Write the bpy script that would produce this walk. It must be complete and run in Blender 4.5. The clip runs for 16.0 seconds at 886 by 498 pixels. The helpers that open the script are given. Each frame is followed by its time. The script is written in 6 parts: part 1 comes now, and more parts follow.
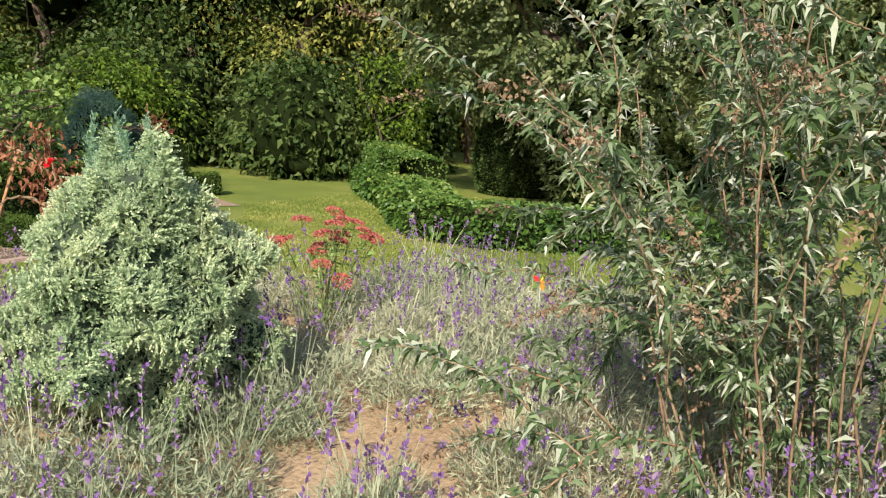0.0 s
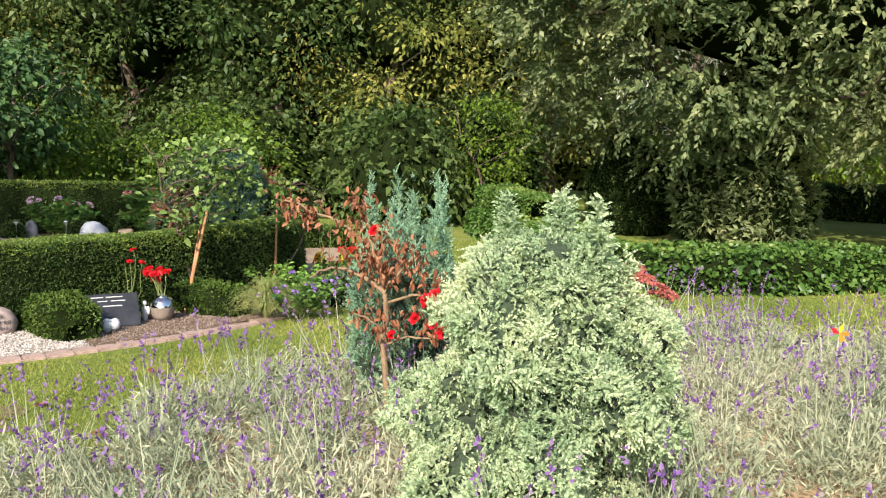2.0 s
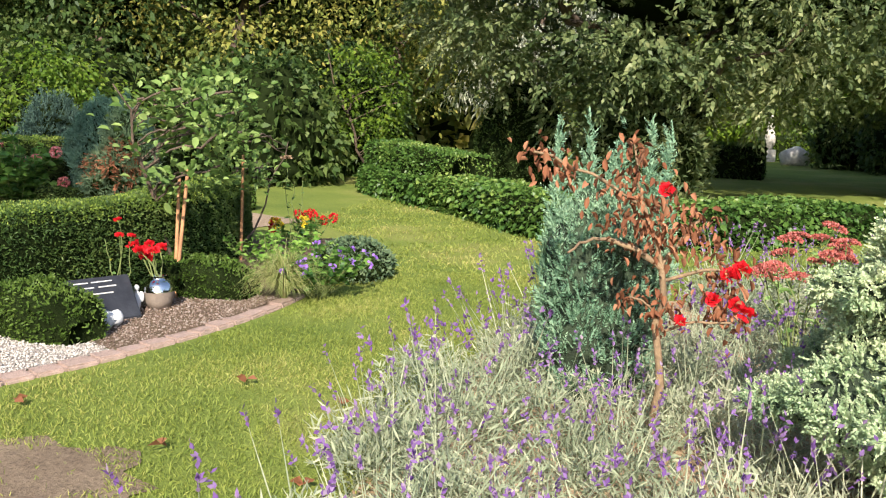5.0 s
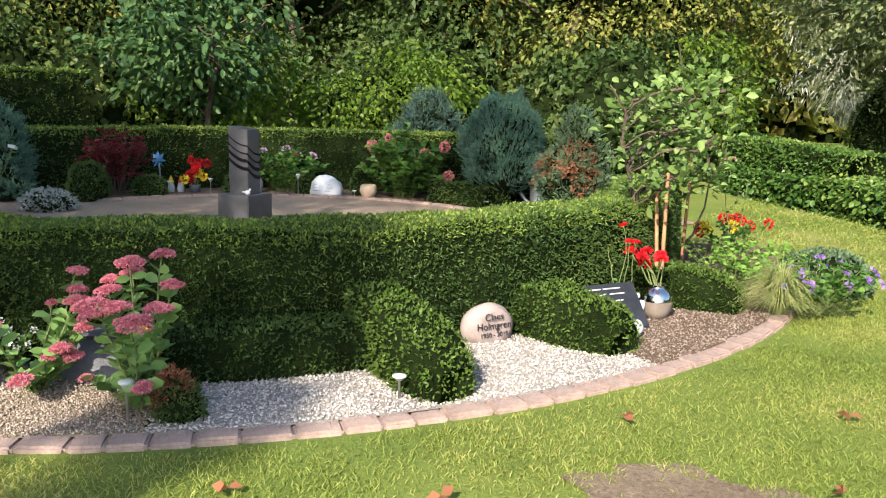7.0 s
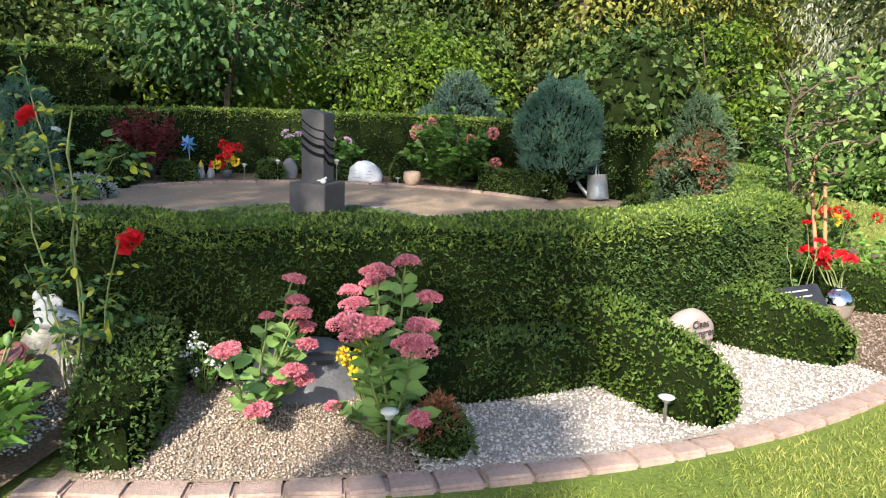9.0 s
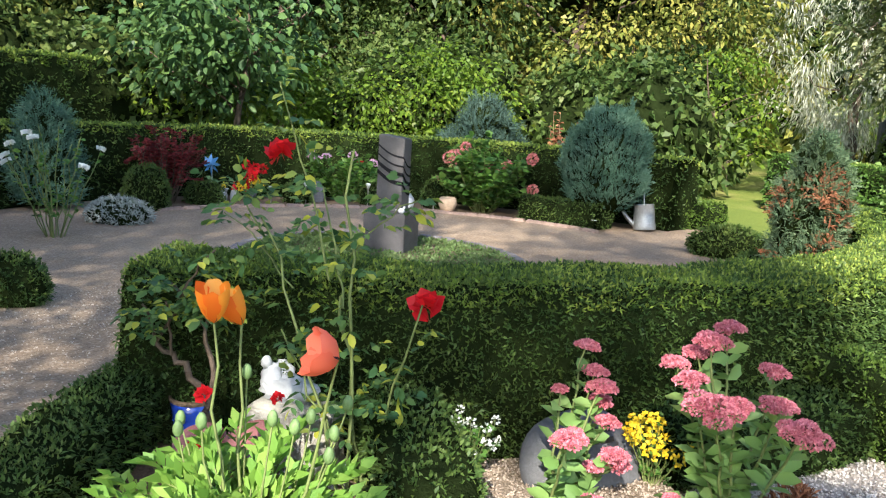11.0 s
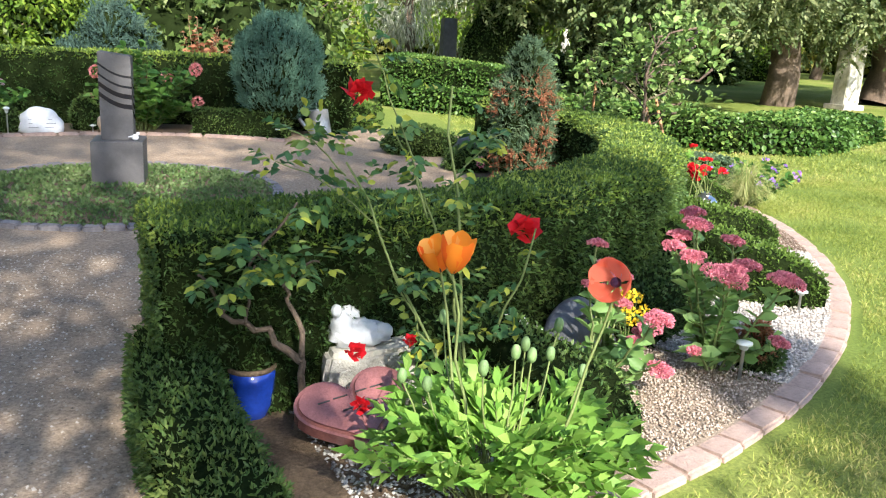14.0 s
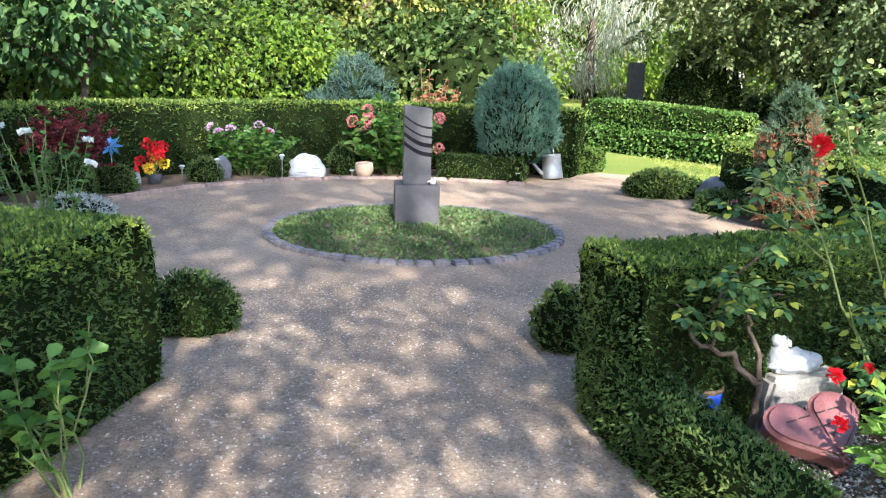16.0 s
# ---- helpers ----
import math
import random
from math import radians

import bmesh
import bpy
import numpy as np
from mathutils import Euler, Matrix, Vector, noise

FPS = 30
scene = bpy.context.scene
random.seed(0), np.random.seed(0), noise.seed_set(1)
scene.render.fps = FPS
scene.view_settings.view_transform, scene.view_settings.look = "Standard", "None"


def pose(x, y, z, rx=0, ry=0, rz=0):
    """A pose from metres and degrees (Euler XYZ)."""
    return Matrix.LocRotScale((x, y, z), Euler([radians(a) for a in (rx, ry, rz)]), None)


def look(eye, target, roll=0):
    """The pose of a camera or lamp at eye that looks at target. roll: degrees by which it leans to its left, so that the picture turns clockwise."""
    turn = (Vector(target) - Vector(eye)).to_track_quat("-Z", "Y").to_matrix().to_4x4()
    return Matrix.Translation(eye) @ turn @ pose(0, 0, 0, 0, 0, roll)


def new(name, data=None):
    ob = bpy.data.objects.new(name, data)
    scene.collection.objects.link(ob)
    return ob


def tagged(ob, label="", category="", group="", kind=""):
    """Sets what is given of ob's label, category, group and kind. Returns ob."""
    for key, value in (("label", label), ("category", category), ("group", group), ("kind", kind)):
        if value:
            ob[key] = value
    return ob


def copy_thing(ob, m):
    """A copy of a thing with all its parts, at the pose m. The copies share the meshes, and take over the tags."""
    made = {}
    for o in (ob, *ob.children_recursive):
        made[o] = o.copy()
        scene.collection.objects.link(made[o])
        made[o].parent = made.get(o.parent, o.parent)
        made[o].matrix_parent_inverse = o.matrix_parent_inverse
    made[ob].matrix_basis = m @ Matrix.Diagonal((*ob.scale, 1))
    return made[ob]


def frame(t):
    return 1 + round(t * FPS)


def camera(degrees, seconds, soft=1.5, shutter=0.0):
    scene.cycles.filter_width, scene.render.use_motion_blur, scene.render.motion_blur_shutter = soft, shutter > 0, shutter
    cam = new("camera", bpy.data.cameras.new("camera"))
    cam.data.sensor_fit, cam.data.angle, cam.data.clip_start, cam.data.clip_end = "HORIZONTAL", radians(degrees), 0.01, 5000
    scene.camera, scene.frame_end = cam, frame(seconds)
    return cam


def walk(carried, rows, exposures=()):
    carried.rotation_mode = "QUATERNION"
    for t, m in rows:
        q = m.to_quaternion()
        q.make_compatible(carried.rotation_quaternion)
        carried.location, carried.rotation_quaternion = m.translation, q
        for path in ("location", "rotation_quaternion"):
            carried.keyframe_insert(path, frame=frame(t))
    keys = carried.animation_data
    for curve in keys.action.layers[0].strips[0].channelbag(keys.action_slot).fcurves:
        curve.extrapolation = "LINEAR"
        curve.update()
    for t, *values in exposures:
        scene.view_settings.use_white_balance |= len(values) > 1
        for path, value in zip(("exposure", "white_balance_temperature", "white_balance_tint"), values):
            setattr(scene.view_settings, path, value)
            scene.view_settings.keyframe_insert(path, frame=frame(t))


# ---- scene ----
cam = camera(56.7, 16.0, soft=1.15)
PATH = [
    (0, (5.31, 1.834, 1.584), (4.419, 3.596, 1.268), 3.6),
    (0.5, (4.901, 1.706, 1.571), (3.999, 3.469, 1.29), 1.8),
    (1, (4.447, 1.607, 1.563), (3.513, 3.356, 1.3), 0.8),
    (1.5, (3.974, 1.552, 1.564), (2.994, 3.278, 1.326), 1.1),
    (2, (3.52, 1.442, 1.581), (2.552, 3.178, 1.354), 0.9),
    (2.5, (3.069, 1.488, 1.55), (2.206, 3.278, 1.328), 1.2),
    (3, (2.666, 1.513, 1.542), (2.147, 3.434, 1.344), 1.7),
    (3.2, (2.5, 1.526, 1.554), (2.14, 3.484, 1.361), 1.9),
    (5.3, (0.717, 1.516, 1.444), (0.194, 3.418, 1.112), 1.5),
    (5.5, (0.527, 1.507, 1.462), (-0.091, 3.38, 1.127), 1.7),
    (6, (0.122, 1.395, 1.461), (-0.669, 3.199, 1.116), 1.8),
    (6.5, (-0.281, 1.259, 1.483), (-1.187, 3.004, 1.117), 1.3),
    (7, (-0.719, 1.159, 1.487), (-1.748, 2.837, 1.133), 1.3),
    (7.5, (-1.141, 1.038, 1.464), (-2.217, 2.688, 1.116), 1.4),
    (8, (-1.486, 0.915, 1.474), (-2.55, 2.566, 1.095), 1.3),
    (8.5, (-1.882, 0.907, 1.46), (-2.899, 2.579, 1.049), 1.3),
    (9, (-2.2, 0.858, 1.46), (-3.118, 2.592, 1.069), 2.1),
    (9.5, (-2.574, 0.794, 1.479), (-3.387, 2.586, 1.121), 3.4),
    (10, (-2.996, 0.791, 1.449), (-3.813, 2.58, 1.088), 4.4),
    (10.2, (-3.151, 0.76, 1.458), (-3.983, 2.542, 1.094), 4.8),
    (12.3, (-4.653, 0.435, 1.479), (-5.024, 2.374, 1.157), 1.4),
    (12.5, (-4.774, 0.396, 1.495), (-5.052, 2.35, 1.166), 1.6),
    (13, (-5.098, 0.396, 1.474), (-5.215, 2.36, 1.114), 2.0),
    (13.5, (-5.4, 0.374, 1.49), (-5.308, 2.328, 1.073), 2.9),
    (14, (-5.7, 0.25, 1.492), (-5.376, 2.156, 0.976), 3.1),
    (14.5, (-6.03, 0.176, 1.474), (-5.748, 2.068, 0.892), 2.8),
    (15, (-6.389, 0.135, 1.495), (-6.276, 2.054, 0.942), 2.0),
    (15.5, (-6.717, 0.04, 1.495), (-6.681, 1.975, 0.988), 2.2),
    (16, (-6.992, -0.099, 1.522), (-7.008, 1.854, 1.09), 1.7),
]
walk(cam, [(t, look(eye, target, roll)) for t, eye, target, roll in PATH],
     exposures=[(0, 0.75, 6700, 14), (2, 1.0, 6600, 14), (3, 1.0, 6600, 14), (5.5, 1.08, 6500, 13), (7, 1.22, 6500, 12), (8.5, 1.3, 6450, 12), (10, 1.36, 6400, 11), (12.5, 1.75, 6200, 11), (14.5, 1.62, 6150, 11), (16, 2.05, 5900, 14)])

# ---- light ----
SUN_FROM = Vector((0.2, -1.0, 0.74))
world = bpy.data.worlds.new("sky")
scene.world = world
world.use_nodes = True
wn = world.node_tree.nodes
sky = wn.new("ShaderNodeTexSky")
sky.sky_type, sky.sun_disc = "NISHITA", False
sky.sun_elevation = math.atan2(SUN_FROM.z, SUN_FROM.xy.length)
sky.sun_rotation = math.atan2(SUN_FROM.x, SUN_FROM.y)
world.node_tree.links.new(sky.outputs[0], wn["Background"].inputs[0])
wn["Background"].inputs[1].default_value = 0.145
sun = new("sun", bpy.data.lights.new("sun", "SUN"))
sun.data.energy, sun.data.angle, sun.data.color = 4.6, radians(0.6), (1.0, 0.93, 0.80)
sun.matrix_world = look((0, 0, 30), Vector((0, 0, 30)) - SUN_FROM)

# ---- materials ----
def nodes_of(name):
    m = bpy.data.materials.new(name)
    m.use_nodes = True
    nt = m.node_tree
    return m, nt, nt.nodes["Principled BSDF"]


def node(nt, kind, **values):
    n = nt.nodes.new("ShaderNode" + kind)
    for key, v in values.items():
        n.inputs[key].default_value = v
    return n


def ramp(nt, stops):
    r = nt.nodes.new("ShaderNodeValToRGB")
    while len(r.color_ramp.elements) < len(stops):
        r.color_ramp.elements.new(0.5)
    for e, (at, c) in zip(r.color_ramp.elements, stops):
        e.position, e.color = at, (*c, 1)
    return r


def scaled(c, k):
    return tuple(min(1.0, v * k) for v in c)


def surface(name, c, rough=0.7, var=0.35, scale=6.0, fine=60.0, bump=0.3, metal=0.0, c2=None, coat=0.0):
    """A solid surface with broad stains and fine grain in its colour and relief."""
    m, nt, b = nodes_of(name)
    co = nt.nodes.new("ShaderNodeTexCoord")
    big = node(nt, "TexNoise", Scale=scale, Detail=5.0, Roughness=0.6)
    small = node(nt, "TexNoise", Scale=fine, Detail=4.0, Roughness=0.7)
    r1 = ramp(nt, [(0.3, scaled(c, 1 - var)), (0.52, c), (0.72, c2 or scaled(c, 1 + var))])
    r2 = ramp(nt, [(0.3, (1 - var * 0.7,) * 3), (0.7, (1 + var * 0.3,) * 3)])
    mix = nt.nodes.new("ShaderNodeMix")
    mix.data_type, mix.blend_type = "RGBA", "MULTIPLY"
    mix.inputs[0].default_value = 1.0
    bp = node(nt, "Bump", Strength=bump, Distance=0.02)
    for t in (big, small):
        nt.links.new(co.outputs["Object"], t.inputs["Vector"])
    nt.links.new(big.outputs[0], r1.inputs[0])
    nt.links.new(small.outputs[0], r2.inputs[0])
    nt.links.new(r1.outputs[0], mix.inputs[6])
    nt.links.new(r2.outputs[0], mix.inputs[7])
    nt.links.new(mix.outputs[2], b.inputs["Base Color"])
    nt.links.new(small.outputs[0], bp.inputs["Height"])
    nt.links.new(bp.outputs[0], b.inputs["Normal"])
    b.inputs["Roughness"].default_value, b.inputs["Metallic"].default_value = rough, metal
    b.inputs["Coat Weight"].default_value = coat
    return m


def leafy(name, stops, rough=0.5, through_light=0.3, gloss=0.25, patches=0.0):
    """Leaves or petals: colour differs from leaf to leaf, light shines through."""
    m, nt, b = nodes_of(name)
    geo = nt.nodes.new("ShaderNodeNewGeometry")
    k = len(stops) - 1
    r = ramp(nt, [(i / k, c) for i, c in enumerate(stops)])
    if patches:
        n = node(nt, "TexNoise", Scale=patches, Detail=3.0)
        ad = nt.nodes.new("ShaderNodeMath")
        ad.operation = "MULTIPLY_ADD"
        ad.inputs[1].default_value = 0.55
        sub = nt.nodes.new("ShaderNodeMath")
        sub.operation = "MULTIPLY_ADD"
        sub.inputs[1].default_value, sub.inputs[2].default_value = 1.5, -0.5
        nt.links.new(geo.outputs["Position"], n.inputs["Vector"])
        nt.links.new(n.outputs[0], sub.inputs[0])
        nt.links.new(geo.outputs["Random Per Island"], ad.inputs[0])
        nt.links.new(sub.outputs[0], ad.inputs[2])
        nt.links.new(ad.outputs[0], r.inputs[0])
    else:
        nt.links.new(geo.outputs["Random Per Island"], r.inputs[0])
    nt.links.new(r.outputs[0], b.inputs["Base Color"])
    b.inputs["Roughness"].default_value = rough
    b.inputs["Specular IOR Level"].default_value = gloss
    tr = nt.nodes.new("ShaderNodeBsdfTranslucent")
    mx = node(nt, "MixShader", Fac=through_light)
    nt.links.new(r.outputs[0], tr.inputs[0])
    nt.links.new(b.outputs[0], mx.inputs[1])
    nt.links.new(tr.outputs[0], mx.inputs[2])
    nt.links.new(mx.outputs[0], nt.nodes["Material Output"].inputs[0])
    return m


def ground_mat(name, stops, grain, broad=0.35, rough=0.95, bump=0.6, speck=None):
    m, nt, b = nodes_of(name)
    geo = nt.nodes.new("ShaderNodeNewGeometry")
    a = node(nt, "TexNoise", Scale=broad, Detail=6.0, Roughness=0.65)
    g = node(nt, "TexNoise", Scale=grain, Detail=5.0, Roughness=0.75)
    v = node(nt, "TexVoronoi", Scale=grain * 0.9)
    k = len(stops) - 1
    r1 = ramp(nt, [(0.25 + 0.5 * i / k, c) for i, c in enumerate(stops)])
    r2 = ramp(nt, [(0.28, (0.45, 0.45, 0.45)), (0.5, (0.95, 0.95, 0.95)), (0.72, (1.4, 1.4, 1.4))])
    mix = nt.nodes.new("ShaderNodeMix")
    mix.data_type, mix.blend_type = "RGBA", "MULTIPLY"
    mix.inputs[0].default_value = 1.0
    bp = node(nt, "Bump", Strength=bump, Distance=0.015)
    for t in (a, g, v):
        nt.links.new(geo.outputs["Position"], t.inputs["Vector"])
    nt.links.new(a.outputs[0], r1.inputs[0])
    nt.links.new(g.outputs[0], r2.inputs[0])
    nt.links.new(r1.outputs[0], mix.inputs[6])
    nt.links.new(r2.outputs[0], mix.inputs[7])
    out = mix.outputs[2]
    if speck:
        r3 = ramp(nt, [(0.80, (0, 0, 0)), (0.9, (1, 1, 1))])
        nt.links.new(v.outputs["Color"], r3.inputs[0])
        m2 = nt.nodes.new("ShaderNodeMix")
        m2.data_type = "RGBA"
        nt.links.new(r3.outputs[0], m2.inputs[0])
        nt.links.new(out, m2.inputs[6])
        m2.inputs[7].default_value = (*speck, 1)
        out = m2.outputs[2]
    nt.links.new(out, b.inputs["Base Color"])
    nt.links.new(g.outputs[0], bp.inputs["Height"])
    nt.links.new(bp.outputs[0], b.inputs["Normal"])
    b.inputs["Roughness"].default_value = rough
    b.inputs["Specular IOR Level"].default_value = 0.15
    return m


LAWN = ground_mat("lawn", [(0.085, 0.13, 0.024), (0.16, 0.20, 0.04), (0.31, 0.27, 0.10)], 55.0)
GRAVEL = ground_mat("gravel", [(0.225, 0.16, 0.107), (0.30, 0.222, 0.152), (0.385, 0.292, 0.204)], 60.0, 0.5, speck=(0.38, 0.305, 0.23))
SOIL = ground_mat("soil", [(0.10, 0.07, 0.045), (0.16, 0.115, 0.075), (0.22, 0.16, 0.11)], 60.0, 0.9, bump=0.9)
SAND = ground_mat("sandy_soil", [(0.30, 0.20, 0.12), (0.38, 0.27, 0.16), (0.46, 0.34, 0.22)], 40.0, 1.2)
YEW = leafy("yew_leaf", [(0.03, 0.065, 0.018), (0.055, 0.105, 0.027), (0.095, 0.155, 0.037), (0.16, 0.21, 0.052)], patches=1.3)
# Lighter yew green for hedge tops: the sunlight there is in the colour.
YEWTOPLIT = leafy("yew_top_lit", [(0.10, 0.18, 0.028), (0.21, 0.30, 0.05), (0.36, 0.41, 0.085)], patches=1.6)
# Near-black body inside foliage: the shade between leaves put into its colour.
CORE = surface("inner_shade", (0.013, 0.020, 0.0065), 0.95, 0.4, 4, 40, 0.8)
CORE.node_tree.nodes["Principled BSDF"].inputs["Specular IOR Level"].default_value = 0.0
BOX = leafy("box_leaf", [(0.055, 0.105, 0.018), (0.09, 0.155, 0.026), (0.15, 0.22, 0.042)], patches=2.0)
BARK = surface("bark", (0.12, 0.085, 0.06), 0.95, 0.5, 3, 25, 1.0)
TWIG = surface("green_stem", (0.16, 0.20, 0.06), 0.7, 0.3, 10, 60, 0.2)
DRYTWIG = surface("brown_stem", (0.24, 0.16, 0.09), 0.85, 0.4, 10, 60, 0.4)
WOODLEAF = leafy("wood_leaf", [(0.022, 0.05, 0.015), (0.05, 0.095, 0.024), (0.105, 0.16, 0.042), (0.18, 0.22, 0.068)], through_light=0.4, patches=0.35)
LIMELEAF = leafy("lime_leaf", [(0.06, 0.12, 0.016), (0.12, 0.21, 0.024), (0.25, 0.32, 0.038)], through_light=0.45, patches=0.6)
# Yellowing leaves, their colour also brightened for sunlight on the woods.
GOLDLEAF = leafy("autumn_sunlit_leaf", [(0.07, 0.12, 0.028), (0.21, 0.245, 0.05), (0.46, 0.40, 0.10)], through_light=0.4, patches=0.5)
YEWTREE = leafy("yew_needle", [(0.03, 0.055, 0.018), (0.08, 0.12, 0.045), (0.17, 0.21, 0.085), (0.34, 0.36, 0.17)], patches=0.5)
IVY = leafy("ivy_leaf", [(0.028, 0.068, 0.014), (0.052, 0.115, 0.022), (0.095, 0.175, 0.034), (0.21, 0.28, 0.065)], rough=0.4, through_light=0.25, patches=0.9)

# ---- mesh tools ----
RNG = np.random.default_rng(7)


def mesh_of(name, V, F, mats):
    """A mesh from an array of points and an array, or list, of faces."""
    me = bpy.data.meshes.new(name)
    if isinstance(F, np.ndarray):
        n, k = F.shape
        me.vertices.add(len(V))
        me.vertices.foreach_set("co", np.asarray(V, np.float32).ravel())
        me.loops.add(n * k)
        me.loops.foreach_set("vertex_index", F.astype(np.int32).ravel())
        me.polygons.add(n)
        me.polygons.foreach_set("loop_start", np.arange(0, n * k, k, dtype=np.int32))
        me.update(calc_edges=True)
    else:
        me.from_pydata([tuple(v) for v in V], [], F)
    for m in mats if isinstance(mats, (list, tuple)) else [mats]:
        me.materials.append(m)
    return me


def piece(name, V, F, mats, parent=None, label="", smooth=False, kind=""):
    me = mesh_of(name, V, F, mats)
    if smooth:
        me.polygons.foreach_set("use_smooth", [True] * len(me.polygons))
    ob = new(name, me)
    ob.parent = parent
    return tagged(ob, label, kind=kind)


def part(name, bm, material, parent, label="", smooth=False):
    me = bpy.data.meshes.new(name)
    bm.to_mesh(me)
    bm.free()
    me.materials.append(material)
    if smooth:
        me.polygons.foreach_set("use_smooth", [True] * len(me.polygons))
    ob = new(name, me)
    ob.parent = parent
    return tagged(ob, label)


def thing(name, label, category, at=(0, 0, 0), group="", kind="", turn=0.0, size=1.0):
    ob = new(name)
    ob.location, ob.rotation_euler, ob.scale = at, (0, 0, radians(turn)), (size,) * 3
    return tagged(ob, label, category, group, kind)


def unit(a):
    return a / np.maximum(np.linalg.norm(a, axis=-1, keepdims=True), 1e-9)


def joined(*meshes):
    Vs, Fs, n = [], [], 0
    for V, F in meshes:
        Vs.append(V)
        Fs.append(F + n)
        n += len(V)
    return np.concatenate(Vs), np.concatenate(Fs)


def leaves(P, D, L, W, droop=0.2, fold=0.2, rng=RNG):
    """Pointed leaves from P along D, folded on the midrib: four points and one face each."""
    n = len(P)
    D = unit(D)
    L = np.broadcast_to(np.asarray(L, float), (n,))[:, None]
    W = np.broadcast_to(np.asarray(W, float), (n,))[:, None]
    S = unit(np.cross(D, rng.normal(size=(n, 3))))
    U = np.cross(S, D)
    U *= np.where(U[:, 2:] < 0, -1, 1)
    mid = P + D * L * 0.45 + U * W * fold
    tip = P + D * L
    tip[:, 2] -= droop * L[:, 0]
    V = np.stack([P, mid + S * W / 2, tip, mid - S * W / 2], 1).reshape(-1, 3)
    return V, np.arange(4 * n).reshape(n, 4)


def broad_leaves(P, D, L, W, droop=0.2, fold=0.2, rng=RNG):
    """Oval leaves from P along D, folded on the midrib and bent at the tip: six points and two faces each."""
    n = len(P)
    D = unit(D)
    L = np.broadcast_to(np.asarray(L, float), (n,))[:, None]
    W = np.broadcast_to(np.asarray(W, float), (n,))[:, None]
    S = unit(np.cross(D, np.array([0, 0, 1.0]) + rng.normal(size=(n, 3)) * 0.6))
    U = np.cross(S, D)
    U *= np.where(U[:, 2:] < 0, -1, 1)
    sag = np.array([0, 0, 1.0]) * droop * L
    a = P + D * L * 0.32 + U * W * fold - sag * 0.12
    b = P + D * L * 0.70 + U * W * fold - sag * 0.5
    V = np.stack([P, a + S * W * 0.43, b + S * W * 0.44, P + D * L - sag, b - S * W * 0.44, a - S * W * 0.43], 1).reshape(-1, 3)
    k = 6 * np.arange(n)[:, None]
    return V, np.concatenate([k + np.array([[0, 1, 2, 3]]), k + np.array([[0, 3, 4, 5]])], 1).reshape(-1, 4)


def tube(points, radii, sides=6):
    """A tapered tube along points."""
    P = np.asarray(points, float)
    R = np.broadcast_to(np.asarray(radii, float), (len(P),))
    T = unit(np.gradient(P, axis=0))
    ref = np.array([0.31, 0.92, 0.23])
    A = unit(np.cross(T, ref))
    B = np.cross(T, A)
    ang = np.linspace(0, 2 * np.pi, sides, endpoint=False)
    V = (P[:, None] + (A[:, None] * np.cos(ang)[None, :, None] + B[:, None] * np.sin(ang)[None, :, None]) * R[:, None, None]).reshape(-1, 3)
    i, j = np.meshgrid(np.arange(len(P) - 1), np.arange(sides), indexing="ij")
    k = (j + 1) % sides
    F = np.stack([i * sides + j, i * sides + k, (i + 1) * sides + k, (i + 1) * sides + j], -1).reshape(-1, 4)
    return V, F


def bent(a, b, sag=0.0, wob=0.05, n=6, rng=RNG):
    """Points on an uneven line from a to b."""
    a, b = np.asarray(a, float), np.asarray(b, float)
    s = np.linspace(0, 1, n)[:, None]
    P = a + (b - a) * s
    P[:, 2] += (sag * np.sin(np.pi * s))[:, 0]
    P[1:-1] += rng.normal(size=(n - 2, 3)) * wob * np.linalg.norm(b - a) / n
    return P


def ball(c, r, seg=20, rings=12, rough=0.1, freq=2.0, seed=0.0, flat=None):
    """An uneven, closed ball with its radii r; flat cuts it off at that height."""
    th = np.linspace(0.0, np.pi, rings + 1)
    ph = np.linspace(0, 2 * np.pi, seg, endpoint=False)
    T, P = np.meshgrid(th, ph, indexing="ij")
    N = np.stack([np.sin(T) * np.cos(P), np.sin(T) * np.sin(P), np.cos(T)], -1).reshape(-1, 3)
    k = np.array([1 + rough * noise.noise(Vector(n * freq) + Vector((seed, seed * 2, 3))) for n in N])
    V = N * k[:, None] * np.asarray(r) + np.asarray(c)
    if flat is not None:
        V[:, 2] = np.maximum(V[:, 2], flat)
    i, j = np.meshgrid(np.arange(rings), np.arange(seg), indexing="ij")
    q = (j + 1) % seg
    F = np.stack([i * seg + j, (i + 1) * seg + j, (i + 1) * seg + q, i * seg + q], -1).reshape(-1, 4)
    return V, F


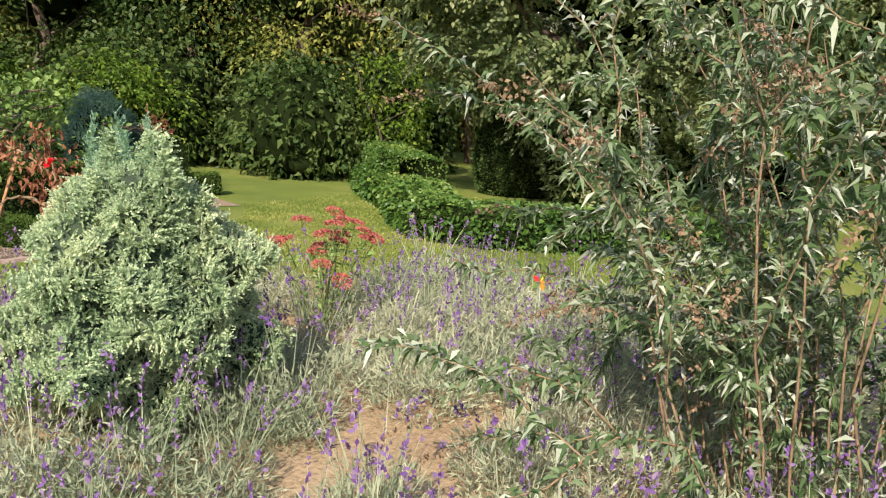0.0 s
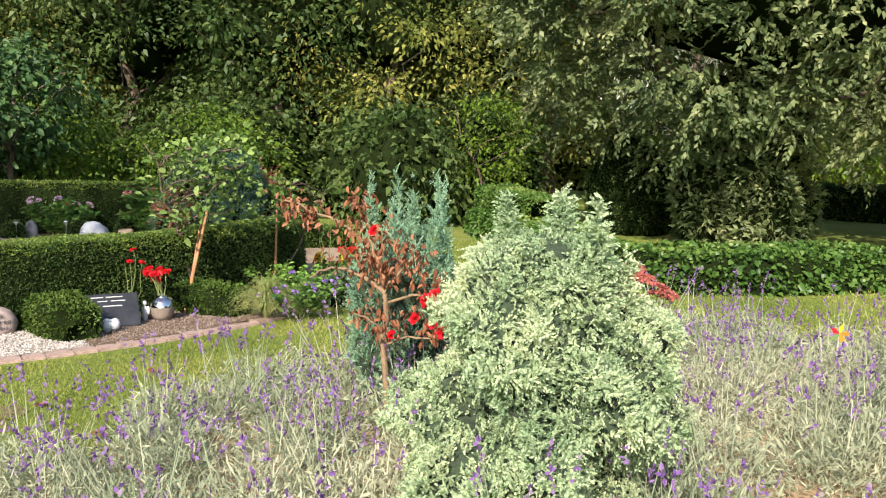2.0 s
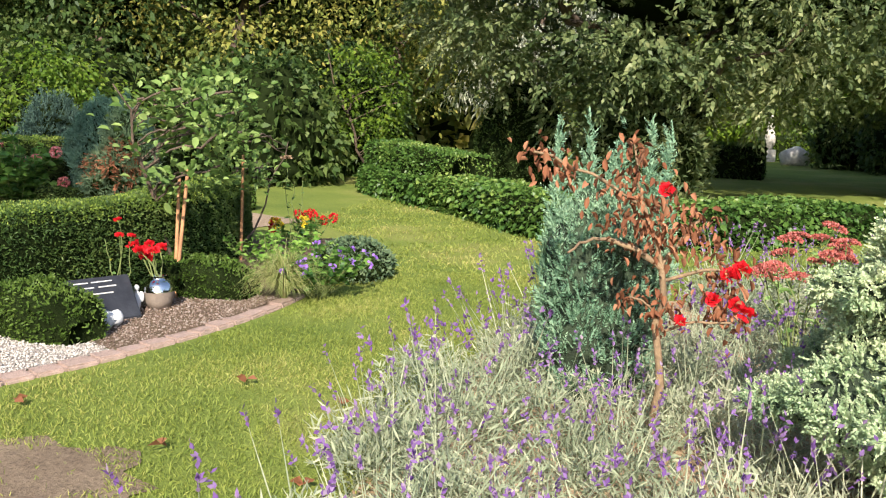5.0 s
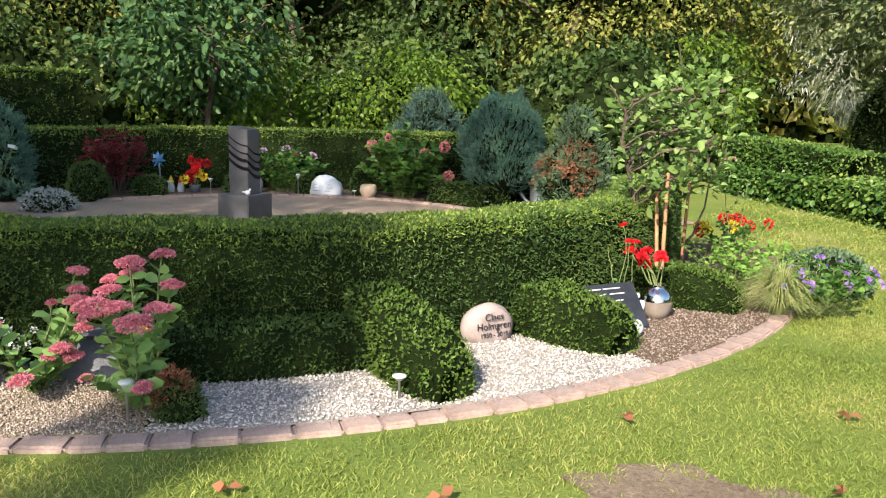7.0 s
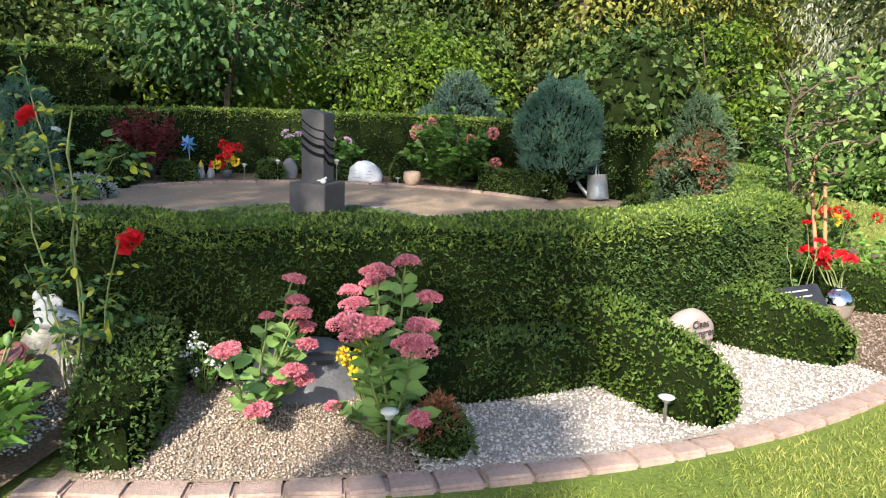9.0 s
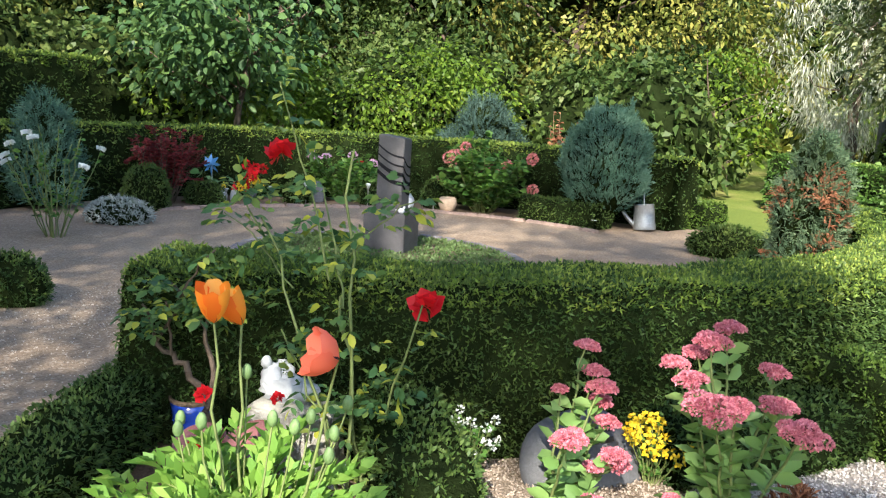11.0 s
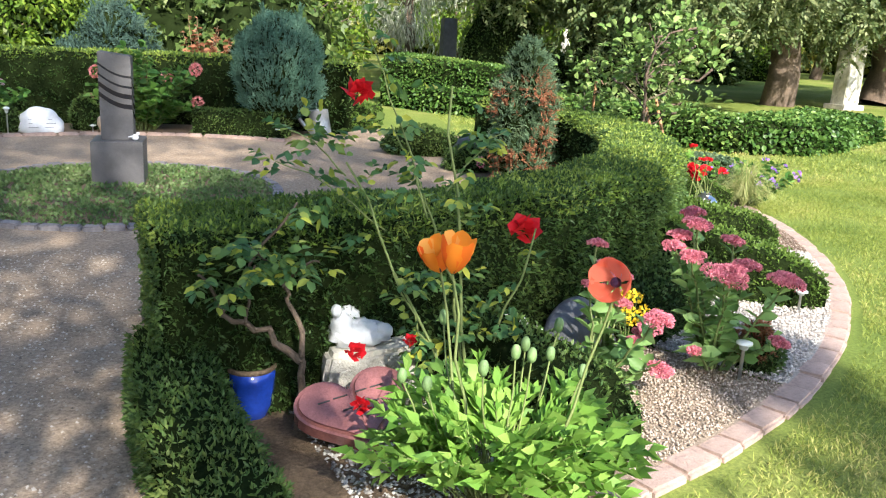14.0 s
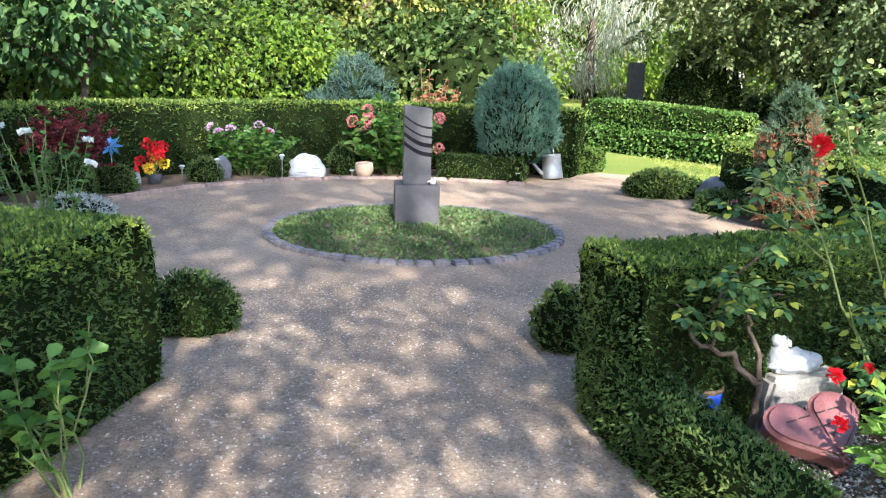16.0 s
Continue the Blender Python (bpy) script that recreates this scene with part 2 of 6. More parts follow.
def swept(line, half, height, lump=0.03, z0=0.0, taper=None):
    """A clipped hedge's body along a line of points, with rounded shoulders and closed ends."""
    L = np.asarray(line, float)
    T = unit(np.gradient(L, axis=0))
    Nn = np.stack([T[:, 1], -T[:, 0]], 1)
    n = len(L)
    hw = np.broadcast_to(np.asarray(half, float), (n,))
    hh = np.broadcast_to(np.asarray(height, float), (n,))
    prof = [(-1, 0.0), (-1.03, 0.3), (-1.0, 0.6), (-0.97, 0.88), (-0.8, 0.985), (-0.4, 1.0), (0, 1.005), (0.4, 1.0), (0.8, 0.985), (0.97, 0.88), (1.0, 0.6), (1.03, 0.3), (1, 0.0)]
    V = []
    for i in range(n):
        for u, v in prof:
            p = Vector((L[i, 0] + Nn[i, 0] * u * hw[i], L[i, 1] + Nn[i, 1] * u * hw[i], z0 + v * hh[i]))
            d = noise.noise_vector(p * 2.2) * lump
            V.append(p + Vector((d.x, d.y, d.z if v > 0.1 else 0)))
    m = len(prof)
    V = np.array(V)
    F = [[i * m + j, i * m + j + 1, (i + 1) * m + j + 1, (i + 1) * m + j] for i in range(n - 1) for j in range(m - 1)]
    for base, flip in ((0, 1), ((n - 1) * m, 0)):
        for j in range(m // 2):
            q = [base + j, base + m - 1 - j, base + m - 2 - j, base + j + 1]
            F.append(q if not flip else q[::-1])
    return V, np.array(F)


def sampled(V, F, n, rng=RNG, pick=None):
    """n random points on quads, with normals."""
    T = np.concatenate([F[:, [0, 1, 2]], F[:, [0, 2, 3]]])
    a, b, c = V[T[:, 0]], V[T[:, 1]], V[T[:, 2]]
    N = np.cross(b - a, c - a)
    w = np.linalg.norm(N, axis=1)
    if pick is not None:
        w = w * pick((a + b + c) / 3)
    i = rng.choice(len(T), n, p=w / w.sum())
    r1, r2 = np.sqrt(rng.random(n))[:, None], rng.random(n)[:, None]
    return (1 - r1) * a[i] + r1 * (1 - r2) * b[i] + r1 * r2 * c[i], unit(N[i])


def area(V, F):
    return 0.5 * np.linalg.norm(np.cross(V[F[:, 2]] - V[F[:, 0]], V[F[:, 3]] - V[F[:, 1]]), axis=1).sum()


def outward(V, F):
    c = V.mean(0)
    N = np.cross(V[F[:, 1]] - V[F[:, 0]], V[F[:, 2]] - V[F[:, 0]])
    bad = ((V[F].mean(1) - c) * N).sum(1).sum() < 0
    return F[:, ::-1] if bad else F


def shag(V, F, per_m2, L, W, lift=0.4, mess=0.7, rng=RNG, k=3, droop=0.1, sink=0.02, near=None):
    """Sprigs of k leaves all over a body."""
    n = int(area(V, F) * per_m2 / k)
    P, N = sampled(V, F, n, rng, near)
    P = P + N * (rng.random((n, 1)) * 2.4 - 1.4) * sink
    P, N = np.repeat(P, k, 0), np.repeat(N, k, 0)
    D = N + np.array([0, 0, lift]) + rng.normal(size=P.shape) * mess
    s = rng.uniform(0.6, 1.3, len(P))
    return leaves(P, D, L * s, W * s, droop, 0.2, rng)


def fronds(V, F, per_m2, length, n, L, W, lift=0.8, mess=0.4, droop=0.1, rng=RNG, near=None):
    """Feathery flat sprays of n leaflets all over a body."""
    m = int(area(V, F) * per_m2)
    P, N = sampled(V, F, m, rng, near)
    return sprays(P - N * 0.03, N + np.array([0, 0, lift]) + rng.normal(size=P.shape) * mess, length, n, L, W, droop, rng)


def sprays(P, D, length, n, L, W, droop, rng):
    m = len(P)
    D = unit(D)
    S = unit(np.cross(D, rng.normal(size=(m, 3))))
    ln = length * rng.uniform(0.6, 1.2, (m, 1, 1))
    t = np.linspace(0.08, 1, n)[None, :, None]
    B = P[:, None] + D[:, None] * t * ln
    B[:, :, 2] -= droop * (t[:, :, 0] ** 2) * ln[:, :, 0]
    sg = np.where(np.arange(n) % 2 == 0, 1, -1)[None, :, None]
    E = D[:, None] * 0.8 + sg * S[:, None] * (1 - 0.5 * t) * 0.8
    E[:, :, 2] -= droop * 0.5
    k = np.broadcast_to((1 - 0.35 * t[:, :, 0]), (m, n)).reshape(-1)
    return leaves(B.reshape(-1, 3), E.reshape(-1, 3), L * k, W * k, 0.05, 0.15, rng)


def hedge(name, label, line, half, height, per_m2=3000, L=0.042, W=0.014, leaf=None, top=None, lump=0.03, group="", near=None):
    ob = thing(name, label, "hedge", group=group)
    V, F = swept(line, half, height, lump)
    piece("core", V, F, CORE, ob, "solid inner body with the shade between leaves as its colour")
    lv, lf = shag(V, F, per_m2, L, W, near=near)
    piece("foliage", lv, lf, leaf or YEW, ob, kind="stuff")
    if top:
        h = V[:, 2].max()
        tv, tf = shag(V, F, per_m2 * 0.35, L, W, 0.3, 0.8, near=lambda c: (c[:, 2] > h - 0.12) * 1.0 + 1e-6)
        piece("clipped_top", tv, tf, top, ob, "clipped top leaves with sunlight put into their yellow-green colour", kind="stuff")
    return ob


CX, CY = -7.33, 7.6


def polar(r, a, z=None):
    p = (CX + r * math.cos(radians(a)), CY + r * math.sin(radians(a)))
    return p if z is None else (*p, z)


def arc(r, a0, a1, n=40):
    return [polar(r, a0 + (a1 - a0) * i / (n - 1)) for i in range(n)]

# ---- ground ----
def flat(name, outline, z, mat, label, kind="structure", lump=0.0):
    bm = bmesh.new()
    bm.faces.new([bm.verts.new((x, y, z)) for x, y in outline])
    ob = part(name, bm, mat, None, label)
    return tagged(ob, category=name.replace("_", " "), kind=kind)


flat("ground", [(-400, -400), (400, -400), (400, 400), (-400, 400)], 0.0, LAWN, "short green lawn with dry yellow patches")
flat("gravel_path", arc(4.75, 218, -152, 90)[:-1], 0.006, GRAVEL, "pale brown gravel court with small pebbles")
flat("gravel_path", [(-9.2, -14), (-5.35, -14), (-5.1, -2.0), (-5.25, 1.4), (-5.7, 3.1), (-6.3, 4.1), (-8.4, 4.1), (-8.9, 2.0)], 0.010, GRAVEL, "pale brown gravel path through the hedge opening")
flat("path", [polar(4.7, 64), polar(4.7, 42), (-3.4, 11.9), (-4.9, 12.6)], 0.010, GRAVEL, "gravel path running out onto the lawn")


def sector(r0, r1, a0, a1, n=24):
    return arc(r0, a0, a1, n) + arc(r1, a1, a0, n)


WHITEGRAVEL = ground_mat("white_gravel", [(0.26, 0.23, 0.20), (0.36, 0.32, 0.28), (0.46, 0.42, 0.37)], 70.0, 2.0)
GRIT = ground_mat("gritty_soil", [(0.22, 0.165, 0.12), (0.29, 0.225, 0.165), (0.36, 0.29, 0.22)], 70.0, 1.5, bump=0.9)
flat("soil", sector(4.55, 5.66, -62, -48.6), 0.03, GRIT, "brown gravelly soil of a grave bed")
flat("white_gravel", sector(4.55, 5.66, -48.4, -20.2), 0.030, WHITEGRAVEL, "bed of white marble gravel")
flat("soil", sector(4.55, 5.66, -20, 30), 0.03, SOIL, "dark brown soil of a grave bed")
flat("soil", [(-5.55, 3.3), (-6.1, 3.2), (-5.5, 2.1), (-4.72, 2.35), (-5.0, 3.2)], 0.035, SOIL, "dark soil of a planted grave bed")
flat("lavender_bed", [(-0.1, 3.0), (7.5, 2.6), (8, 8.6), (1.0, 8.4), (0.1, 6.6)], 0.008, SAND, "dry sandy soil of the lavender bed")
EARTH = ground_mat("dry_earth", [(0.15, 0.11, 0.075), (0.21, 0.155, 0.105), (0.28, 0.215, 0.145)], 45.0, 1.4, bump=1.0)
flat("bare_soil", [(-1.33 + 0.52 * math.cos(t * 0.2) * (1 + 0.16 * math.sin(t * 1.7)), 4.08 + 0.38 * math.sin(t * 0.2) * (1 + 0.18 * math.sin(t * 1.3 + 1))) for t in range(31)], 0.008, EARTH, "bare brown earth patch in the lawn")

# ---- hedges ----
hedge("hedge", "waist-high clipped dark green yew hedge curving round the gravel court", arc(4.36, -76.2, 30, 90), 0.29, 0.75, 9500, 0.027, 0.009, top=YEWTOPLIT, lump=0.04, near=lambda c: np.where(np.hypot(c[:, 0] - CX, c[:, 1] - CY) < 4.1, 0.25, 1.0))
hedge("hedge", "tall clipped dark yew hedge behind the far graves", arc(5.0, 64, 232, 70), 0.32, 0.95, 1400, 0.05, 0.017, top=YEWTOPLIT)
hedge("hedge", "clipped dark yew hedge beside the court entrance", arc(4.45, -104.6, -128, 16), 0.33, 0.8, 6000, 0.03, 0.010, top=YEWTOPLIT)
hedge("hedge", "clipped yew hedge running out along the gravel path", [(-8.72, 3.5), (-8.82, 2.9), (-8.95, 2.3), (-9.1, 1.6)], 0.32, 0.8, 8000, 0.028, 0.0095, top=YEWTOPLIT)
hedge("hedge", "low clipped yew hedge edging the path by the entrance", [(-6.24, 3.42), (-6.18, 3.1), (-6.05, 2.7), (-5.88, 2.25), (-5.76, 1.95)], [0.13, 0.14, 0.15, 0.15, 0.10], [0.32, 0.31, 0.29, 0.27, 0.16], 13000, 0.026, 0.009)


# ---- trees ----
def tree(name, label, at, height, crown_z, rad, n_clump, per_clump, leaf_len, leaf_w, leaf, trunk=0.16, seed=1, spread=0.45, limbs=8, droop=0.25, shell=0.55, squash=1.0, frond=0, core=0.0, oval=False):
    """Trunk, limbs to the clumps of an uneven crown, and leaves round every clump."""
    rng = np.random.default_rng(seed)
    ob = thing(name, label, "tree", at)
    top = height * 0.86
    tp = bent((0, 0, 0), (rng.normal() * 0.3, rng.normal() * 0.3, top), 0, 0.12, 9, rng)
    tv, tf = tube(tp, np.linspace(trunk, trunk * 0.25, 9), 9)
    piece("trunk", tv, tf, BARK, ob, smooth=True)
    mid = (height + crown_z) / 2
    hz = (height - crown_z) / 2
    C = unit(rng.normal(size=(n_clump, 3))) * (shell + (1 - shell) * rng.random((n_clump, 1)) ** 0.5)
    k = 1 + 0.35 * np.array([noise.noise(Vector(c * 1.7) + Vector((seed, 0, 0))) for c in C])[:, None]
    C = C * k * np.array([rad, rad, hz * squash]) + np.array([0, 0, mid])
    C[:, 2] = np.maximum(C[:, 2], crown_z + rng.uniform(-0.08, 0.12, n_clump) * (height - crown_z))
    # opaque body in the crown, coloured as dark as the shade among leaves
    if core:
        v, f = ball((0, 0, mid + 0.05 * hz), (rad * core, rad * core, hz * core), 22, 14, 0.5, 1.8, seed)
        piece("inner_crown", v, f, CORE, ob, "solid inner crown with the shade between leaves as its colour")
    for c in C[rng.permutation(n_clump)[:limbs]]:
        h = min(max(c[2] - 0.6 * np.hypot(c[0], c[1]), crown_z * 0.7), top * 0.95)
        s = h / top * 8
        i = int(s)
        a = tp[i] + (tp[min(i + 1, 8)] - tp[i]) * (s - i)
        v, f = tube(bent(a, c, 0.05, 0.25, 6, rng), np.linspace(trunk * 0.22, 0.012, 6), 5)
        piece("limb", v, f, BARK, ob, smooth=True)
    P = np.repeat(C, per_clump, 0)
    off = rng.normal(size=P.shape) * np.array([1, 1, 0.6]) * spread
    D = off + rng.normal(size=P.shape) * 0.35 * spread + np.array([0, 0, -droop * spread])
    s = rng.uniform(0.6, 1.25, len(P))
    if frond:
        v, f = sprays(P + off, D * np.array([1, 1, 0.7]), leaf_len * 2.6, frond, leaf_len, leaf_w, 0.3, rng)
    else:
        v, f = (broad_leaves if oval else leaves)(P + off, D, leaf_len * s, leaf_w * s, 0.25, 0.2, rng)
    piece("crown", v, f, leaf, ob, kind="stuff")
    return ob


def grown(ob, x, y, turn, size=1.0):
    return copy_thing(ob, pose(x, y, 0, 0, 0, turn) @ Matrix.Scale(size, 4))


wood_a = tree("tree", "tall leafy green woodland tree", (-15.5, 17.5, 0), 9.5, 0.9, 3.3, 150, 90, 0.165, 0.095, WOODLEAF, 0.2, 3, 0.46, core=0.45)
wood_b = tree("tree", "tall woodland tree with yellowing leaves, brightened in colour for sunlight", (-9.0, 21.0, 0), 10.0, 0.8, 3.2, 150, 90, 0.15, 0.085, GOLDLEAF, 0.2, 4, 0.46, core=0.38)
for x, y, a, s, src in ((-20, 13, 40, 1, 1), (-19, 8, 100, 1.0, 1), (-12.2, 20.0, 200, 1.05, 0), (-18.5, 20, 10, 1.2, 1), (-9.0, 26.5, 70, 1.1, 0), (-13.5, 26, 70, 1.3, 1), (-7.5, 29, 220, 1.35, 1), (-22, 3, 20, 1.1, 0), (-25, 16, 20, 1.3, 0), (4, 44, 20, 1.5, 1), (12, 47, 90, 1.6, 0), (-4, 45, 150, 1.6, 0), (20, 40, 10, 1.5, 0), (26, 33, 200, 1.4, 1), (30, 24, 90, 1.4, 0), (19, 52, 33, 1.7, 0), (-18, 33, 66, 1.5, 1), (-26, 26, 80, 1.5, 0)):
    grown((wood_a, wood_b)[src], x, y, a, s)
# unseen trees behind the walk, added where their shade has to fall
shade = tree("tree", "unseen broad leafy tree placed to shade the gravel court", (-9.4, -7.2, 0), 9.5, 3.6, 3.4, 80, 85, 0.17, 0.11, WOODLEAF, 0.22, 9, 0.50)
grown(shade, -13.5, -6.5, 120, 1.05)
grown(shade, -11.4, -4.4, 60, 1.2)
tree("tree", "unseen slim columnar tree placed to shade a strip of lawn and hedge", (-1.0, -9.0, 0), 12.5, 7.0, 0.26, 46, 45, 0.14, 0.085, WOODLEAF, 0.12, 10, 0.10)
tall = tree("tree", "unseen tall leafy tree placed to shade the far graves", (-3.6, -8.0, 0), 16.0, 9.5, 2.7, 95, 80, 0.18, 0.11, WOODLEAF, 0.24, 15, 0.42)
grown(tall, -8.3, -8.6, 140, 1.0)
tree("tree", "unseen slim leafy tree placed to shade the front hedge", (-2.3, -8.5, 0), 12.6, 9.2, 1.0, 46, 60, 0.16, 0.10, WOODLEAF, 0.16, 16, 0.32)
grown(shade, -6.3, -4.5, 200, 0.74)
grown(shade, -18.0, -3.0, 220, 1.1)
lime = tree("shrub", "sunlit lime-green shrub behind the hedge", (-10.8, 15.6, 0), 2.5, 0.3, 1.7, 80, 90, 0.11, 0.065, LIMELEAF, 0.06, 11, 0.3)
tree("shrub", "sunlit lime-green shrub behind the hedge", (-13.6, 13.4, 0), 2.6, 0.3, 1.5, 60, 80, 0.13, 0.08, LIMELEAF, 0.06, 12, 0.3)
for x, y, a, s in ((1.5, 41, 20, 1.9), (5.5, 44, 140, 2.2), (9.5, 42, 250, 1.8), (13.5, 38, 80, 2.0)):
    tagged(grown(lime, x, y, a, s), "sunlit yellow-green tree at the far side of the lawn", "tree")
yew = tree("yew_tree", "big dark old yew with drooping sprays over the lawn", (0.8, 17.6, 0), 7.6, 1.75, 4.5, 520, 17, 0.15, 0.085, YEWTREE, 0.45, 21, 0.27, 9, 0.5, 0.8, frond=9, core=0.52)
tagged(grown(yew, 6.6, 20.8, 130, 1.0), "big dark old yew further back on the lawn", "tree")
# extra yew beyond the walk's view, added to shade the far lawn
tagged(grown(yew, 10.8, 22.5, 250, 1.3), "added old yew out of view that shades the far lawn", "tree")

# ---- plant tools ----
def dome(r, n, petal, flat_k, rng):
    """A dome of tiny blossoms."""
    N = unit(rng.normal(size=(n, 3)))
    N[:, 2] = np.abs(N[:, 2]) * 1.0
    P = N * np.array([r, r, r * flat_k])
    return leaves(P * 0.86, N + rng.normal(size=(n, 3)) * 0.5, petal * rng.uniform(0.7, 1.2, n), petal * 0.8, 0.0, 0.1, rng)


def pom(r, n, petal, rng):
    N = unit(rng.normal(size=(n, 3)))
    return leaves(N * r * 0.75, N + rng.normal(size=(n, 3)) * 0.6, petal, petal * 0.9, 0.0, 0.1, rng)


def whorl(r, n, rng, open_k=0.5):
    """A rose: broad petals, tight in the middle and open outside."""
    a = np.arange(n) * 2.4
    k = np.linspace(0.25, 1, n)
    D = np.stack([np.cos(a) * k, np.sin(a) * k, 1.15 - open_k * k], 1)
    P = np.stack([np.cos(a) * k, np.sin(a) * k, 0 * a], 1) * r * 0.35
    return leaves(P, D, r * (0.75 + 0.4 * k), r * 1.25, 0.1, -0.15, rng)


def cup(r, n=5, tall=1.0, seed=0):
    """A poppy: broad curved petals, crinkled at the rim."""
    out = []
    rng = np.random.default_rng(seed)
    for i in range(n):
        a0 = 2 * np.pi * i / n + rng.normal() * 0.1
        G = []
        for u in np.linspace(0, 1, 5):
            for v in np.linspace(-1, 1, 6):
                w = a0 + v * 0.78 * (0.35 + 0.65 * u)
                rr = r * (0.12 + 0.88 * math.sin(u * 1.6)) * (1 - 0.1 * v * v)
                G.append((rr * math.cos(w), rr * math.sin(w), tall * r * (u ** 1.3) * (1.15 - 0.25 * v * v) + rng.normal() * 0.08 * r * u))
        idx = np.arange(30).reshape(5, 6)
        F = np.stack([idx[:-1, :-1], idx[:-1, 1:], idx[1:, 1:], idx[1:, :-1]], -1).reshape(-1, 4)
        out.append((np.array(G), F))
    return joined(*out)


def moved(vf, at, up=None, rng=RNG):
    V, F = vf
    if up is not None:
        q = Vector((0, 0, 1)).rotation_difference(Vector(up)).to_matrix()
        V = V @ np.array(q).T
    return V + np.asarray(at), F


def shrub(name, label, category, at, stems, h, spread, leaf, mat, stem_mat, r0=0.008, flowers=None, seed=1, start=0.2, bend=0.15, group="", low=0.6, fork=0, droop=0.3, lift=0.5):
    """Stems that fan out from the foot, leaves along them, and heads at their tips. leaf: length, width, count for each stem. flowers: maker, material, name, count."""
    rng = np.random.default_rng(seed)
    ob = thing(name, label, category, at, group)
    tubes, LP, LD, tips = [], [], [], []
    for i in range(stems):
        a, k = rng.uniform(0, 2 * np.pi), np.sqrt((i + 0.3) / stems)
        hh = h * rng.uniform(low, 1.0) * (1 - 0.25 * k)
        tip = np.array([math.cos(a) * spread * k, math.sin(a) * spread * k, hh])
        foot = tip * np.array([0.18, 0.18, 0])
        pts = bent(foot, tip, bend * hh * 0.3, 0.12, 7, rng)
        runs = [pts]
        for _ in range(fork):
            s = rng.integers(2, 6)
            e = pts[s] + (tip - pts[s]) * 0.6 + rng.normal(size=3) * spread * 0.28
            e[2] = max(e[2], 0.05)
            runs.append(bent(pts[s], e, 0.02, 0.15, 6, rng))
        for q, pp in enumerate(runs):
            rr = r0 if q == 0 else r0 * 0.6
            tubes.append(tube(pp, np.linspace(rr, rr * 0.45, len(pp)), 5))
            n = leaf[2]
            s = rng.uniform(start, 1.0, n) * (len(pp) - 1)
            j = np.minimum(s.astype(int), len(pp) - 2)
            LP.append(pp[j] + (pp[j + 1] - pp[j]) * (s - j)[:, None])
            dirs = rng.normal(size=(n, 3))
            dirs[:, 2] = np.abs(dirs[:, 2]) * 0.4 + lift * 0.5
            LD.append(dirs)
            tips.append((pp[-1], unit((pp[-1] - pp[-2])[None])[0]))
    v, f = joined(*tubes)
    piece("stalk", v, f, stem_mat, ob, kind="stuff", smooth=True)
    P, D = np.concatenate(LP), np.concatenate(LD)
    if len(P):
        s = rng.uniform(0.6, 1.2, len(P))
        v, f = broad_leaves(P, D, leaf[0] * s, leaf[1] * s, droop, 0.15, rng)
        piece("leaf", v, f, mat, ob, kind="stuff")
    for maker, fm, fname, count, lab in flowers or ():
        for p, d in (tips[i] for i in rng.permutation(len(tips))[:count]):
            v, f = moved(maker(rng), p, Vector((d[0], d[1], max(d[2], 0.3))).normalized())
            piece(fname, v, f, fm, ob, lab)
    return ob


def conifer(name, label, at, profile, per_m2, L, W, mat, lump=0.12, seed=1, lift=0.9, leaders=(), tilt=0.0, second=None, category="conifer", inner=None):
    """A dense bush: uneven body by heights and radii, sprays all over it, and upright leaders."""
    rng = np.random.default_rng(seed)
    ob = thing(name, label, category, at)
    zs = np.array([p[0] for p in profile])
    rs = np.array([p[1] for p in profile])
    hz = np.linspace(zs[0], zs[-1], 26)
    rr = np.interp(hz, zs, rs)
    seg = 30
    V = []
    for z, r in zip(hz, rr):
        for j in range(seg):
            a = 2 * np.pi * j / seg
            p = Vector((math.cos(a) * r, math.sin(a) * r, z))
            k = 1 + lump * 2.2 * noise.noise(p * (1.6 / max(rs)) + Vector((seed * 3.1, 0, 0))) + lump * 1.4 * noise.noise(p * (4.5 / max(rs)) + Vector((0, seed, 0)))
            V.append((p.x * k + tilt * z, p.y * k, z))
    V = np.array(V)
    i, j = np.meshgrid(np.arange(25), np.arange(seg), indexing="ij")
    q = (j + 1) % seg
    F = np.stack([i * seg + j, i * seg + q, (i + 1) * seg + q, (i + 1) * seg + j], -1).reshape(-1, 4)
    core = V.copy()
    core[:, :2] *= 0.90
    piece("core", core, F, inner or CORE, ob, "solid inner body with the shade between sprays as its colour")
    bodies = [(V, F)]
    for x, y, z0, z1, r in leaders:
        P = np.array([(x, y, z0), (x * 1.03, y * 1.03, (z0 + z1) / 2), (x * 1.05, y * 1.05, z1)])
        bodies.append(tube(P, [r, r * 0.7, 0.008], 7))
    v, f = joined(*[fronds(b[0], b[1], per_m2 / 11, L * 3.0, 11, L, W, lift, 0.4, 0.08, rng) for b in bodies])
    piece("foliage", v, f, mat, ob, kind="stuff")
    if second:
        m2, pick = second
        v, f = fronds(V * np.array([1.02, 1.02, 1]), F, per_m2 / 60, L * 3, 13, L, W, lift * 0.3, 0.5, 0.2, rng, pick)
        piece("dead_foliage", v, f, m2, ob, "dry reddish-brown dead patch", kind="stuff")
    return ob


